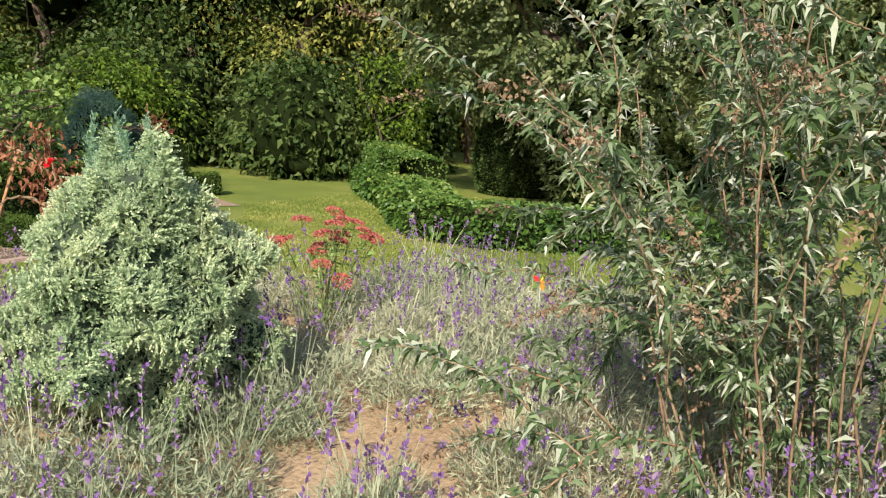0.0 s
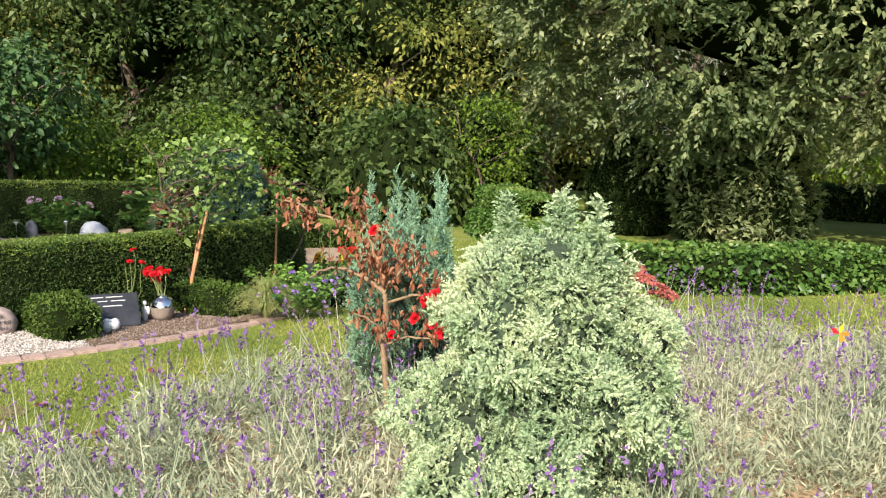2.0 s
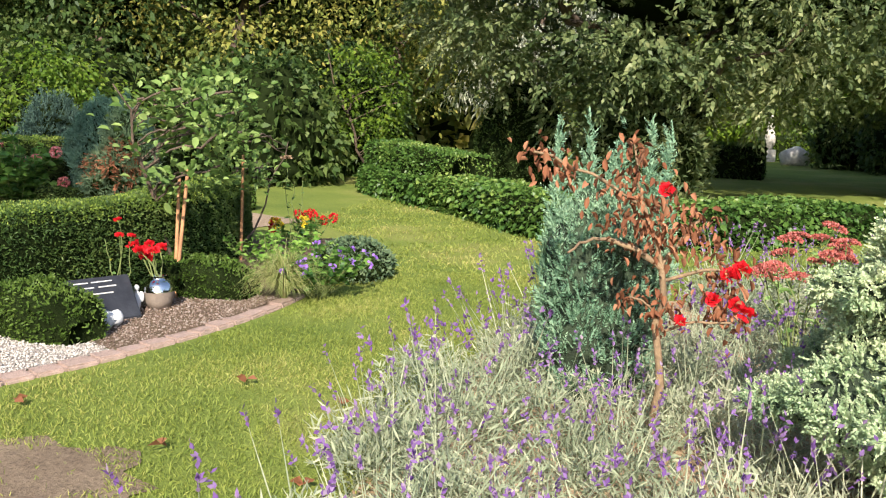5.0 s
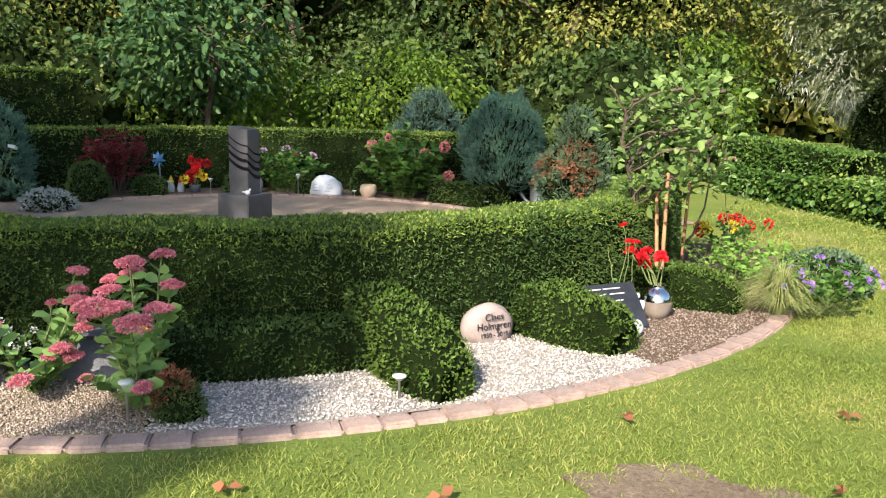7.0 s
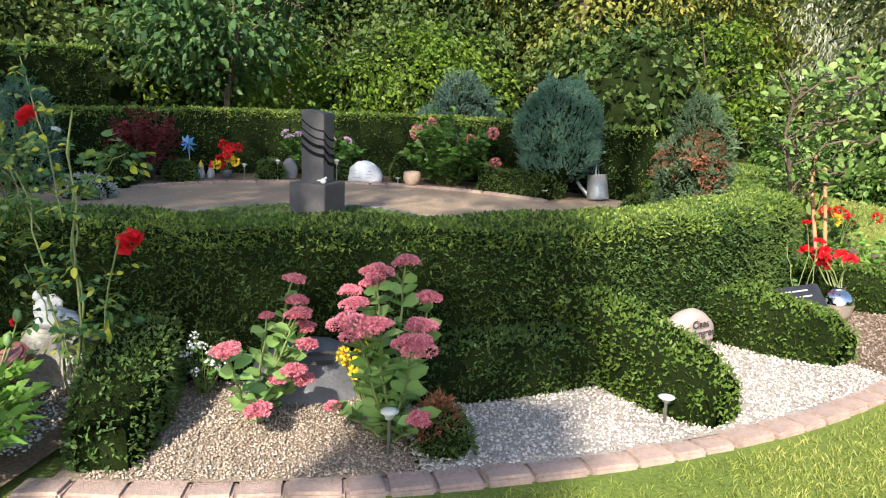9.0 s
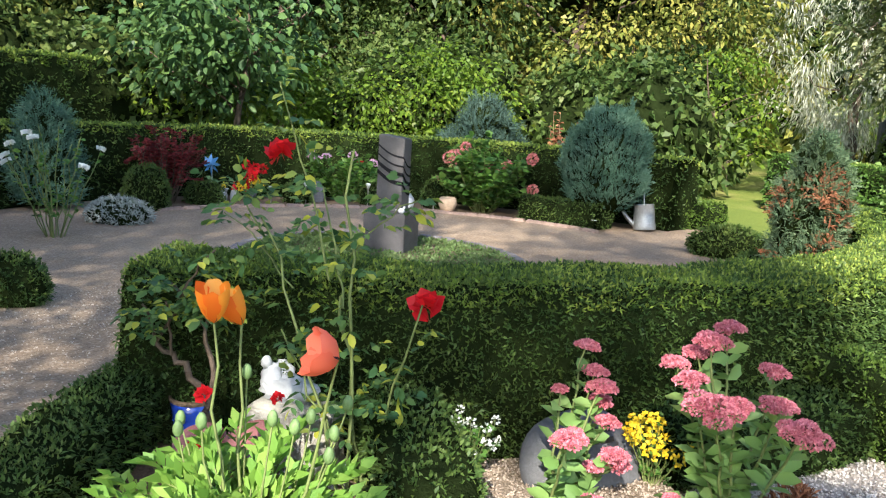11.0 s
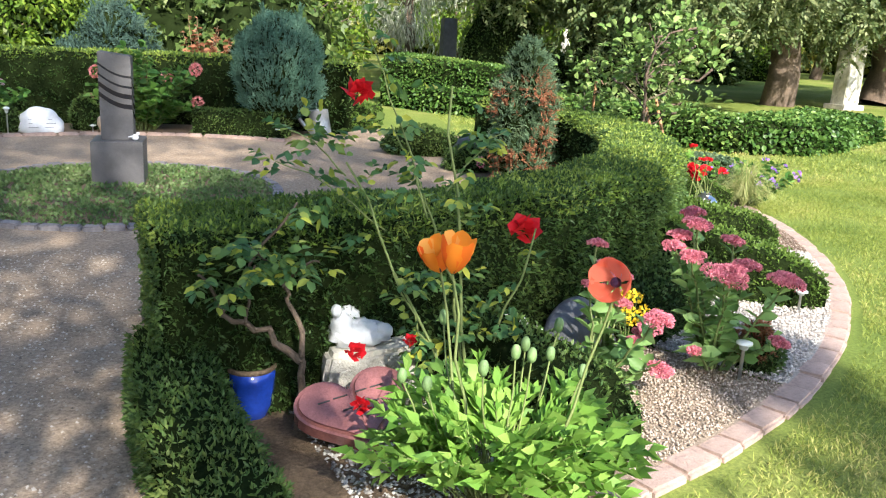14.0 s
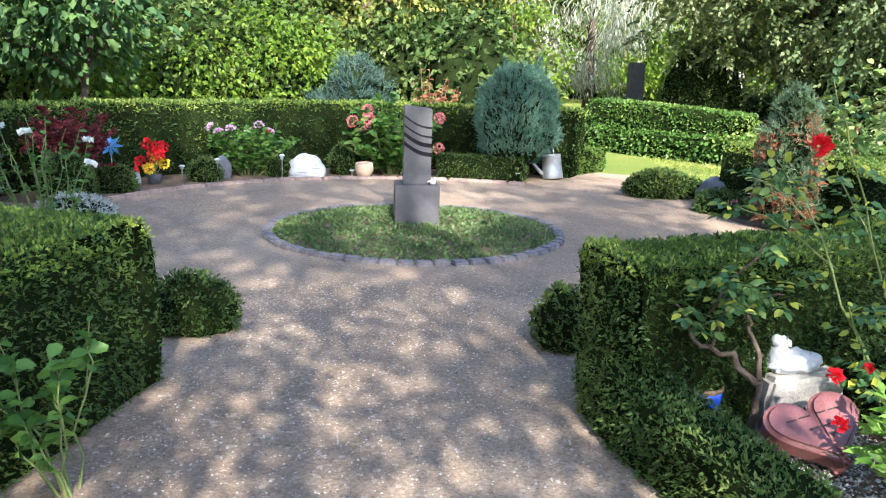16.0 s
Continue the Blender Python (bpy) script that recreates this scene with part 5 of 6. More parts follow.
fig = piece("angel_figure", V, F, WHITE, None, smooth=True)
fig.location, fig.rotation_euler = (-5.52, 3.27, 0.275), (0, 0, 0.2)
tagged(fig, "white reclining angel figurine on the stone block", "figurine")
pot = thing("plant_pot", "tall cobalt-blue glazed plant pot", "pot", (-5.91, 3.20, 0), size=0.82)
lathe("body", [(0.001, 0), (0.07, 0.0), (0.098, 0.10), (0.112, 0.22), (0.116, 0.28), (0.106, 0.28), (0.10, 0.22)], BLUEGLAZE, pot)
lathe("rim", [(0.117, 0.275), (0.121, 0.282), (0.12, 0.296), (0.108, 0.298), (0.105, 0.28)], SOIL, pot, "dark brown rim")
lathe("soil", [(0.001, 0.262), (0.105, 0.264)], SOIL, pot)


def gnarled():
    """An old rose: thick bent stem and long arching canes."""
    rng = np.random.default_rng(81)
    ob = thing("rose_bush", "old rose bush with gnarled stem, yellowing leaves and red roses", "rose bush", (-5.22, 3.06, 0.02))
    canes = [((-0.52, 0.0, 0), (-0.50, 0.0, 0.30), 0.019), ((-0.50, 0, 0.28), (-0.78, 0.02, 0.46), 0.016), ((-0.78, 0.02, 0.46), (-0.52, 0.05, 0.86), 0.007), ((-0.50, 0, 0.30), (-0.56, 0.05, 0.56), 0.012), ((-0.78, 0.02, 0.46), (-0.86, 0.03, 0.60), 0.012), ((-0.70, 0.02, 0.42), (-0.66, -0.06, 0.66), 0.010), ((-0.56, 0.05, 0.56), (-0.44, 0.0, 0.66), 0.011), ((-0.56, 0.05, 0.54), (-0.70, 0.0, 0.72), 0.010),
             ((0.1, 0.0, 0), (-0.35, 0.1, 1.0), 0.011), ((0.12, 0.0, 0), (0.02, 0.12, 1.28), 0.012), ((0.15, 0.05, 0), (0.0, 0.1, 0.75), 0.014), ((0.16, 0.05, 0), (0.35, 0.05, 0.78), 0.010), ((0.0, 0.12, 0.7), (-0.18, 0.25, 1.12), 0.008), ((-0.05, 0.1, 0.8), (-0.30, 0.12, 1.5), 0.007), ((0.02, 0.12, 0.9), (0.25, 0.2, 1.12), 0.006), ((-0.35, 0.1, 0.95), (-0.55, 0.15, 1.1), 0.006), ((-0.2, 0.1, 0.75), (-0.6, 0.2, 0.98), 0.006), ((0.1, 0.05, 0), (-0.18, 0.0, 0.62), 0.008)]
    P, D, ends = [], [], []
    for i, (p, q, r) in enumerate(canes):
        pts = bent(p, q, 0.03, 0.30 if i < 4 else 0.1, 8, rng)
        r = r if i < 4 else r * 0.62
        v, f = tube(pts, np.linspace(r, r * 0.6, 8), 6)
        piece("cane", v, f, BARK if i < 8 else TWIG, ob, "", True)
        ends.append(pts[-1])
        if i not in (0, 1, 3):
            for _ in range(11):
                s = rng.uniform(0.3, 1) * 7
                j = min(int(s), 6)
                c = pts[j] + (pts[j + 1] - pts[j]) * (s - j)
                d = rng.normal(size=3)
                d[2] = d[2] * 0.4 + 0.1
                d = d / np.linalg.norm(d)
                for t0 in (0.04, 0.075, 0.11):
                    for sd in (-1, 1):
                        side = np.cross(d, (0, 0, 1)) * sd
                        P.append(c + d * t0)
                        D.append(side * 0.9 + d * 0.5)
                P.append(c + d * 0.12)
                D.append(d)
    P, D = np.array(P), np.array(D)
    s = rng.uniform(0.7, 1.2, len(P))
    v, f = broad_leaves(P, D, 0.046 * s, 0.030 * s, 0.3, 0.12, rng)
    piece("leaf", v, f, ROSELEAF, ob, kind="stuff")
    for p, r in (((0.33, 0.13, 0.755), 0.055), ((-0.31, 0.153, 1.24), 0.05), ((-0.32, -0.25, 0.42), 0.03), ((-0.12, -0.1, 0.40), 0.022), ((-0.30, -0.3, 0.25), 0.03)):
        v, f = moved(whorl(r, 18, rng, 0.7), p, Vector((0.1, -0.7, 0.6)).normalized())
        piece("rose_flower", v, f, RED, ob, "bright red rose bloom")


gnarled()


def poppies():
    rng = np.random.default_rng(82)
    ob = thing("poppy_plant", "oriental poppy with coral and orange blooms, buds and jagged leaves", "poppy", (-5.12, 2.46, 0))
    P, D, S = [], [], []
    for i in range(95):
        a, k = rng.uniform(0, 6.283), rng.uniform(0.3, 1)
        tip = np.array([math.cos(a) * 0.48 * k, math.sin(a) * 0.38 * k, 0.16 + 0.26 * rng.random()])
        pts = bent(tip * np.array([0.1, 0.1, 0]), tip, 0.10, 0.06, 7, rng)
        v = tube(pts, np.linspace(0.0035, 0.002, 7), 4)
        S.append(v)
        w = unit((pts[-1] - pts[0])[None])[0]
        side = np.cross(w, (0, 0, 1))
        for s in np.linspace(2.2, 6, 9):
            j = min(int(s), 5)
            c = pts[j] + (pts[j + 1] - pts[j]) * (s - j)
            for sd in (-1, 1):
                P.append(c)
                D.append(side * sd * 0.8 + w * 0.7 + rng.normal(size=3) * 0.15)
        P.append(pts[-1])
        D.append(w)
    v, f = joined(*S)
    piece("leaf_stalk", v, f, TWIG, ob, kind="stuff")
    P, D = np.array(P), np.array(D)
    v, f = leaves(P, D, 0.09 * rng.uniform(0.6, 1.2, len(P)), 0.032, 0.25, 0.1, rng)
    piece("leaf", v, f, POPPYLEAF, ob, kind="stuff")
    for x, y, z, mat, r, up in ((0.32, -0.02, 0.80, CORAL, 0.066, (-0.62, -0.6, 0.3)), (-0.16, 0.075, 0.80, ORANGE, 0.052, (0.1, -0.2, 1)), (-0.17, 0.22, 0.76, ORANGE, 0.05, (-0.3, -0.3, 0.8))):
        v, f = tube(bent((x * 0.35, y * 0.35, 0), (x, y, z), 0.0, 0.06, 7, rng), np.linspace(0.006, 0.004, 7), 6)
        piece("stalk", v, f, TWIG, ob, "", True)
        v, f = moved(cup(r, 6, 1.1 if mat is CORAL else 2.0, int(r * 1000)), (x, y, z), Vector(up).normalized())
        bl = piece("bloom", v, f, mat, ob, "open poppy bloom", True)
        v, f = moved(ball((0, 0, 0.022), (0.016, 0.016, 0.02), 10, 8), (x, y, z), Vector(up).normalized())
        eye = piece("seed_pod", v, f, DARKEYE, bl, "dark purple centre")
    for i in range(10):
        x, y, z = rng.uniform(-0.3, 0.32), rng.uniform(-0.12, 0.25), rng.uniform(0.42, 0.66)
        v, f = tube(bent((x * 0.4, y * 0.4, 0), (x, y, z), 0.0, 0.06, 6, rng), np.linspace(0.004, 0.003, 6), 5)
        piece("stalk", v, f, TWIG, ob, "", True)
        v, f = ball((x, y, z + 0.014), (0.016, 0.016, 0.026), 10, 8)
        piece("bud", v, f, PODGREEN, ob, "hairy green bud", True)


poppies()

# ---- graves on the far side of the court ----
mound("box_bush", "small clipped box bush at the court entrance", (-8.46, 4.42, 0), (0.26, 0.20, 0.33), 6000, 0.03, 0.012, YEW, 6, category="bush")
mound("box_bush", "small clipped box bush at the court entrance", (-6.33, 4.35, 0), (0.17, 0.2, 0.33), 6000, 0.03, 0.012, YEW, 7, category="bush")
can = thing("watering_can", "dented zinc watering can with arched handle by the hedge", "watering can", (-5.55, 11.62, 0.02))
can.rotation_euler = (0.06, 0.1, radians(190))
lathe("body", [(0.001, 0), (0.145, 0.0), (0.15, 0.02), (0.138, 0.17), (0.13, 0.33), (0.136, 0.335), (0.128, 0.33), (0.135, 0.02)], ZINC, can)
v, f = tube([(0.13, 0, 0.06), (0.22, 0, 0.16), (0.30, 0, 0.29), (0.36, 0, 0.38)], [0.03, 0.026, 0.02, 0.018], 10)
piece("spout", v, f, ZINC, can, "", True)
t = np.linspace(0, math.pi, 12)
v, f = tube(np.stack([0 * t + 0.0, 0.125 * np.cos(t), 0.33 + 0.16 * np.sin(t)], 1), 0.009, 8)
piece("handle", v, f, ZINC, can, "", True)
conifer("conifer", "clipped egg-shaped blue-green conifer", (-6.1, 11.5, 0), [(0.22, 0.25), (0.4, 0.44), (0.7, 0.53), (1.0, 0.52), (1.25, 0.44), (1.45, 0.28), (1.53, 0.12)], 8000, 0.045, 0.015, DARKBLUE, 0.11, 7, 1.6, [(-0.2, 0, 1.1, 1.62, 0.12), (0.05, 0.1, 1.2, 1.58, 0.12), (0.25, -0.05, 1.1, 1.64, 0.12)])
edged("box_hedge", "low box hedge along the far kerb", arc(3.85, 88, 70, 8), 0.2, 0.32, 3500, YEW, 0.04, 0.014)
edged("box_hedge", "low box hedge by the far gap", [(-5.3, 12.3), (-5.0, 12.6), (-4.8, 12.9)], 0.22, 0.34, 2500, BOX, 0.05, 0.02)
shrub("hydrangea", "hydrangea with pink and fading flower heads and broad leaves", "hydrangea", (-7.85, 11.6, 0), 56, 1.2, 0.70, (0.15, 0.10, 30), GREENLEAF, TWIG, 0.008, [(lambda r: pom(0.085, 150, 0.035, r), HYDPINK, "flower_head", 10, "pink domed flower head"), (lambda r: pom(0.03, 10, 0.03, r), SEEDHEAD, "seed_head", 3, "")], 91, 0.15, 0.2, low=0.35)
pot = thing("plant_pot", "small pale clay pot under the hydrangea", "pot", (-8.2, 11.15, 0))
lathe("body", [(0.001, 0), (0.08, 0.0), (0.13, 0.12), (0.12, 0.2), (0.10, 0.22), (0.095, 0.2)], TERRACOTTA, pot)
dm = thing("gravestone", "white dome-shaped stone with faint grooves", "gravestone", (-9.0, 11.12, 0), turn=20)
V, F = ball((0, 0, 0.06), (0.27, 0.2, 0.25), 26, 16, 0.12, 2.2, 3)
V[:, 2] = np.maximum(V[:, 2], 0)
piece("stone", V, F, WHITE, dm, smooth=True)
bars([(0, 0.05, 0.26), (0.02, 0.0, 0.3), (0, -0.05, 0.28)], Matrix.Translation((0, -0.175, 0.13)) @ Matrix.Rotation(radians(68), 4, "X"), GREYSTONE, dm, 0.006)
shrub("phlox", "leafy bush with pale pink and few red flowers", "flower", (-9.75, 11.0, 0), 34, 0.85, 0.68, (0.11, 0.07, 36), GREENLEAF, TWIG, 0.006, [(lambda r: dome(0.06, 60, 0.035, 0.5, r), PALEPINK, "flower_head", 7, "pale pink flower head"), (lambda r: whorl(0.03, 10, r), RED, "flower", 2, "red flower")], 92, 0.15)
for x, y, h in ((-10.33, 9.98, 0.24), (-9.98, 10.3, 0.30), (-9.25, 10.75, 0.33), (-8.35, 11.0, 0.12), (-6.1, 11.05, 0.14), (-10.75, 9.55, 0.2)):
    solar_lamp((x, y, 0.01), h)
shrub("japanese_maple", "small dark-red Japanese maple against the hedge", "maple", (-11.25, 9.0, 0), 24, 1.12, 0.5, (0.065, 0.03, 55), MAPLELEAF, BARK, 0.010, None, 93, 0.35, 0.2, fork=2)
for x, y, r, h, k in ((-11.0, 8.35, 0.27, 0.55, 1), (-10.9, 9.3, 0.24, 0.3, 2), (-10.15, 10.35, 0.2, 0.3, 3), (-9.35, 11.05, 0.18, 0.3, 4), (-8.55, 11.45, 0.17, 0.42, 5)):
    mound("box_bush", "small dark green clipped bush on a grave", (x, y, 0), (r, r, h), 3500, 0.045, 0.013, YEW, k, category="bush", group="small bushes on the far graves")
mound("santolina", "silver-grey cushion plant on a grave", (-10.5, 7.4, 0), (0.35, 0.3, 0.25), 3500, 0.05, 0.012, SILVER, 8, category="flower")
shrub("rose_bush", "white-flowering rose bush by the court hedge", "rose bush", (-10.2, 6.3, 0), 16, 1.2, 0.45, (0.06, 0.04, 16), GREENLEAF, TWIG, 0.007, [(lambda r: whorl(0.05, 16, r), WHITEPETAL, "rose_flower", 7, "white rose bloom")], 94, 0.2)
conifer("conifer", "dark green upright conifer by the hedge", (-11.85, 7.6, 0), [(0.05, 0.3), (0.3, 0.36), (0.7, 0.3), (1.1, 0.18), (1.3, 0.05)], 6000, 0.06, 0.018, DARKBLUE, 0.15, 8, 1.1)
pw = thing("pinwheel", "blue foil pinwheel on a thin stick", "pinwheel", (-11.05, 9.62, 0), turn=10)
v, f = tube([(0, 0.01, 0), (0, 0.01, 0.5)], 0.006, 6)
piece("stick", v, f, WHITE, pw)
for i in range(8):
    a = i * math.pi / 4
    d = np.array([math.cos(a), 0, math.sin(a)])
    s = np.array([-math.sin(a), 0, math.cos(a)])
    V = np.array([(0, -0.01, 0), d * 0.07 + s * 0.035 + (0, -0.03, 0), d * 0.15, d * 0.07 - s * 0.02]) + np.array([0, -0.01, 0.5])
    piece("vane", V, np.array([[0, 1, 2, 3]]), BLUEFOIL, pw)
bq = thing("bouquet", "bunch of red and yellow cloth flowers in a pot", "flowers", (-10.68, 9.98, 0))
lathe("pot", [(0.001, 0), (0.07, 0), (0.09, 0.12), (0.085, 0.13)], GREYSTONE, bq)
rng = np.random.default_rng(9)
for i in range(13):
    p = np.array([rng.normal() * 0.08, rng.normal() * 0.08, 0.2 + 0.025 * i])
    v, f = tube([(0, 0, 0.1), p], 0.004, 5)
    piece("stalk", v, f, TWIG, bq)
    v, f = moved(pom(0.055, 50, 0.045, rng), p)
    piece("flower_head", v, f, RED if i > 5 or i % 3 == 0 else YELLOW, bq, "red flower" if i > 5 or i % 3 == 0 else "yellow flower")
for x, y, c in ((-10.95, 9.75, YELLOW), (-10.85, 9.85, RED)):
    ob = thing("garden_gnome", "small painted ornament among the flowers", "ornament", (x, y, 0))
    lathe("body", [(0.001, 0), (0.05, 0), (0.055, 0.08), (0.035, 0.15), (0.03, 0.17)], WHITE, ob)
    lathe("cap", [(0.045, 0.16), (0.03, 0.21), (0.002, 0.27)], c, ob)
g2 = thing("gravestone", "small upright grey stone with a figure", "gravestone", (-10.0, 10.6, 0), turn=30)
V, F = ball((0, 0, 0.12), (0.12, 0.05, 0.2), 16, 12, 0.1, 2, 4)
V[:, 2] = np.maximum(V[:, 2], 0)
piece("stone", V, F, GREYSTONE, g2, smooth=True)
conifer("conifer", "half-dead conifer with a large brown patch", (-3.6, 8.15, 0), [(0.05, 0.17), (0.3, 0.25), (0.7, 0.27), (1.0, 0.23), (1.25, 0.16), (1.42, 0.05)], 9000, 0.036, 0.013, MIXCON, 0.3, 9, 0.9, [(0.16, 0, 0.6, 1.15, 0.12), (-0.05, 0, 0.9, 1.5, 0.09)], 0.0, (DEADLEAF, lambda c: ((c[:, 0] * 0.6 + c[:, 1] < 0.0) & (c[:, 2] < 1.15) & (np.sin(c[:, 0] * 11) + np.sin(c[:, 2] * 9 + c[:, 1] * 6) > 0)) * 1.0 + 0.03))
mound("box_bush", "low clipped box bush by the far gap", (-4.35, 10.2, 0), (0.48, 0.26, 0.34), 4500, 0.04, 0.014, YEW, 9, category="bush")
mound("box_bush", "small clipped box bush beside a blue-grey stone", (-3.95, 9.1, 0), (0.28, 0.24, 0.26), 4500, 0.04, 0.014, YEW, 10, category="bush")
bs = thing("gravestone", "low blue-grey boulder gravestone", "gravestone", (-3.78, 9.75, 0), turn=-60)
V, F = ball((0, 0, 0.10), (0.3, 0.2, 0.24), 22, 14, 0.15, 1.8, 6)
V[:, 2] = np.maximum(V[:, 2], 0)
piece("stone", V, F, GREYSTONE, bs, smooth=True)
shrub("begonia", "small pink-flowering bedding plants", "flower", (-3.7, 8.75, 0), 18, 0.25, 0.28, (0.05, 0.035, 8), GREENLEAF, TWIG, 0.004, [(lambda r: pom(0.035, 30, 0.025, r), SEDUMPINK, "flower_head", 10, "")], 95)
inner = thing("stone_kerb", "low edging of reddish stones before the far graves", "kerb", (CX, CY, 0), kind="structure")
a = 70.0
while a < 168:
    ln = rng.uniform(0.16, 0.26)
    s = block("kerb_stone", (ln * 0.97, 0.09, 0.07), (0, 0, 0.005), KERB, inner, "", 0.012)
    m = radians(a)
    s.location, s.rotation_euler = (3.55 * math.cos(m), 3.55 * math.sin(m), 0), (0, 0, m + math.pi / 2)
    a += math.degrees(ln / 3.55)
flat("soil", sector(3.6, 4.7, 69, 170), 0.012, SOIL, "brown raked soil of the far graves")
flat("soil", sector(3.5, 4.1, -2, 29, 12), 0.012, SOIL, "brown soil of a grave bed inside the hedge")

mound("yew_bush", "dense dark yew growth round the old yew's trunk", (0.95, 17.3, 0), (1.2, 1.1, 2.9), 420, 0.15, 0.05, YEWTREE, 5.1, category="bush", rough=0.7)
mound("yew_bush", "dark yew bush under the old yew", (-1.5, 18.6, 0), (0.95, 0.95, 2.3), 1000, 0.05, 0.018, YEW, 7.3, category="bush", rough=0.1)
# loose stones of the path
rng = np.random.default_rng(77)
n = 22000
base = np.array([(1, 0, 0), (0, 1, 0), (-1, 0, 0), (0, -1, 0), (0, 0, 0.7)])
tri = np.array([(0, 1, 4), (1, 2, 4), (2, 3, 4), (3, 0, 4)])
C = np.stack([rng.uniform(-8.6, -5.3, n), rng.uniform(0.8, 5.6, n), 0 * np.zeros(n) + 0.010], 1)
keep = (C[:, 0] > -8.35 + 0.0 * C[:, 1]) & ((C[:, 1] > 4.2) | (C[:, 0] < -6.1 + (3.3 - C[:, 1]) * 0.35))
C = C[keep]
V = C[:, None] + (base[None] + rng.normal(size=(len(C), 5, 3)) * 0.2) * 0.005 * rng.uniform(0.5, 1.7, (len(C), 1, 1))
V[:, :4, 2] = 0.009
tagged(piece("path_stones", V.reshape(-1, 3), (tri[None] + 5 * np.arange(len(C))[:, None, None]).reshape(-1, 3), leafy("path_stone", [(0.14, 0.105, 0.075), (0.33, 0.26, 0.19), (0.58, 0.50, 0.40)], 0.8, 0.0)), "loose grey and buff stones on the gravel path", "gravel", kind="stuff")

# ---- ivy bank and tall ivy hedge ----
def ivy(name, label, line, half, height, per_m2, L):
    ob = thing(name, label, "ivy")
    V, F = swept(line, half, height, 0.12)
    piece("core", V, F, CORE, ob, "solid body under the leaves with their shade as its colour")
    n = int(area(V, F) * per_m2)
    P, N = sampled(V, F, n)
    D = N * 0.5 + np.array([0, 0, 0.25]) + RNG.normal(size=P.shape) * 0.7
    k = RNG.uniform(0.6, 1.25, n)
    v, f = broad_leaves(P + N * RNG.uniform(-0.04, 0.06, (n, 1)), D, L * k, L * 0.9 * k, 0.4, 0.12)
    piece("leaf", v, f, IVY, ob, kind="stuff")


ivy("ivy_bank", "low bank of glossy green ivy along the grass path", [(-1.9, 14.6), (-1.2, 13.6), (-0.3, 12.4), (0.5, 11.6), (1.1, 11.5), (1.9, 12.0), (2.8, 12.9), (3.9, 13.7)], 0.52, [0.5, 0.48, 0.45, 0.44, 0.46, 0.44, 0.42, 0.34], 900, 0.075)
ivy("ivy_bank", "low ivy at the foot of the ivy-grown hedge", [(-4.0, 16.6), (-3.2, 15.5), (-2.3, 14.5), (-1.7, 13.9)], 0.3, 0.4, 900, 0.075)
hedge("hedge", "square clipped green hedge grown through with ivy", [(-3.95, 17.1), (-3.2, 16.1), (-2.4, 15.2), (-1.7, 14.7)], 0.45, [0.95, 0.93, 0.9, 0.82], 1500, 0.06, 0.035, IVY, None, 0.05)

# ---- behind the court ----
hedge("hedge", "taller dark clipped hedge behind the court", arc(7.4, 156, 205, 20), 0.5, 1.85, 700, 0.07, 0.025, YEW, YEWTOPLIT)
tree("fig_tree", "small tree with large dark green lobed leaves", (-12.4, 11.7, 0), 3.9, 1.05, 1.45, 95, 34, 0.15, 0.11, FIGLEAF, 0.07, 24, 0.28, 14, 0.4, 0.25, oval=True)
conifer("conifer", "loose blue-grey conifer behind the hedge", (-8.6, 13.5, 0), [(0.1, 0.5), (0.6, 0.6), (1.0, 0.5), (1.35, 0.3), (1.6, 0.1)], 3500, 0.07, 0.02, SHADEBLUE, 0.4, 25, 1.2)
shrub("shrub", "shrub with dry red-brown leaves behind the hedge", "shrub", (-7.4, 13.8, 0), 14, 1.7, 0.55, (0.10, 0.06, 16), DEADLEAF, DRYTWIG, 0.008, None, 96, 0.4, fork=1)
tree("shrub", "slender young tree with light green leaves", (-5.2, 19.5, 0), 3.2, 0.5, 0.9, 40, 40, 0.12, 0.07, LIMELEAF, 0.04, 26, 0.2)
k = 0
for x, y, r, h, m in ((-16.5, 9.5, 1.8, 2.6, WOODLEAF), (-15.5, 12.5, 2.0, 2.8, WOODLEAF), (-12.0, 17.0, 2.2, 2.6, WOODLEAF), (-8.6, 18.2, 2.0, 2.4, WOODLEAF), (-17.5, 5.0, 2.0, 3.0, WOODLEAF), (-6.5, 21.5, 2.0, 2.6, WOODLEAF), (-9.8, 24.5, 2.4, 3.6, GOLDLEAF), (-14.0, 22.0, 2.4, 3.6, WOODLEAF), (-19.5, 16.5, 2.4, 3.8, WOODLEAF), (9.0, 33.0, 2.2, 2.0, WOODLEAF), (-18.5, 1.0, 2.0, 3.0, WOODLEAF)):
    bush("bush", "dense green woodland bush in half shade", (x, y, 0), (r, r, h), m, 130, 0.165, 0.10, 1.0 + k * 0.7)
    k += 1
# belts that start beyond y 30 get the yellow leaf as their sunlight
for x0, y0, x1, y1, h in ((-32, -6, -28, 20, 7.5), (-28, 20, -16, 36, 8), (-16, 36, 0, 50, 8.5), (0, 50, 24, 56, 9), (24, 56, 42, 30, 9), (42, 30, 40, 2, 9)):
    hedge("tree_belt", "far belt of dense dark woodland", [(x0 + (x1 - x0) * i / 14 + 1.2 * math.sin(i * 2.3), y0 + (y1 - y0) * i / 14 + 1.2 * math.cos(i * 1.7)) for i in range(15)], 1.8, [h * (0.8 + 0.2 * math.sin(i * 1.9 + x0)) for i in range(15)], 15, 0.7, 0.4, GOLDLEAF if y0 > 30 else WOODLEAF, None, 0.9)
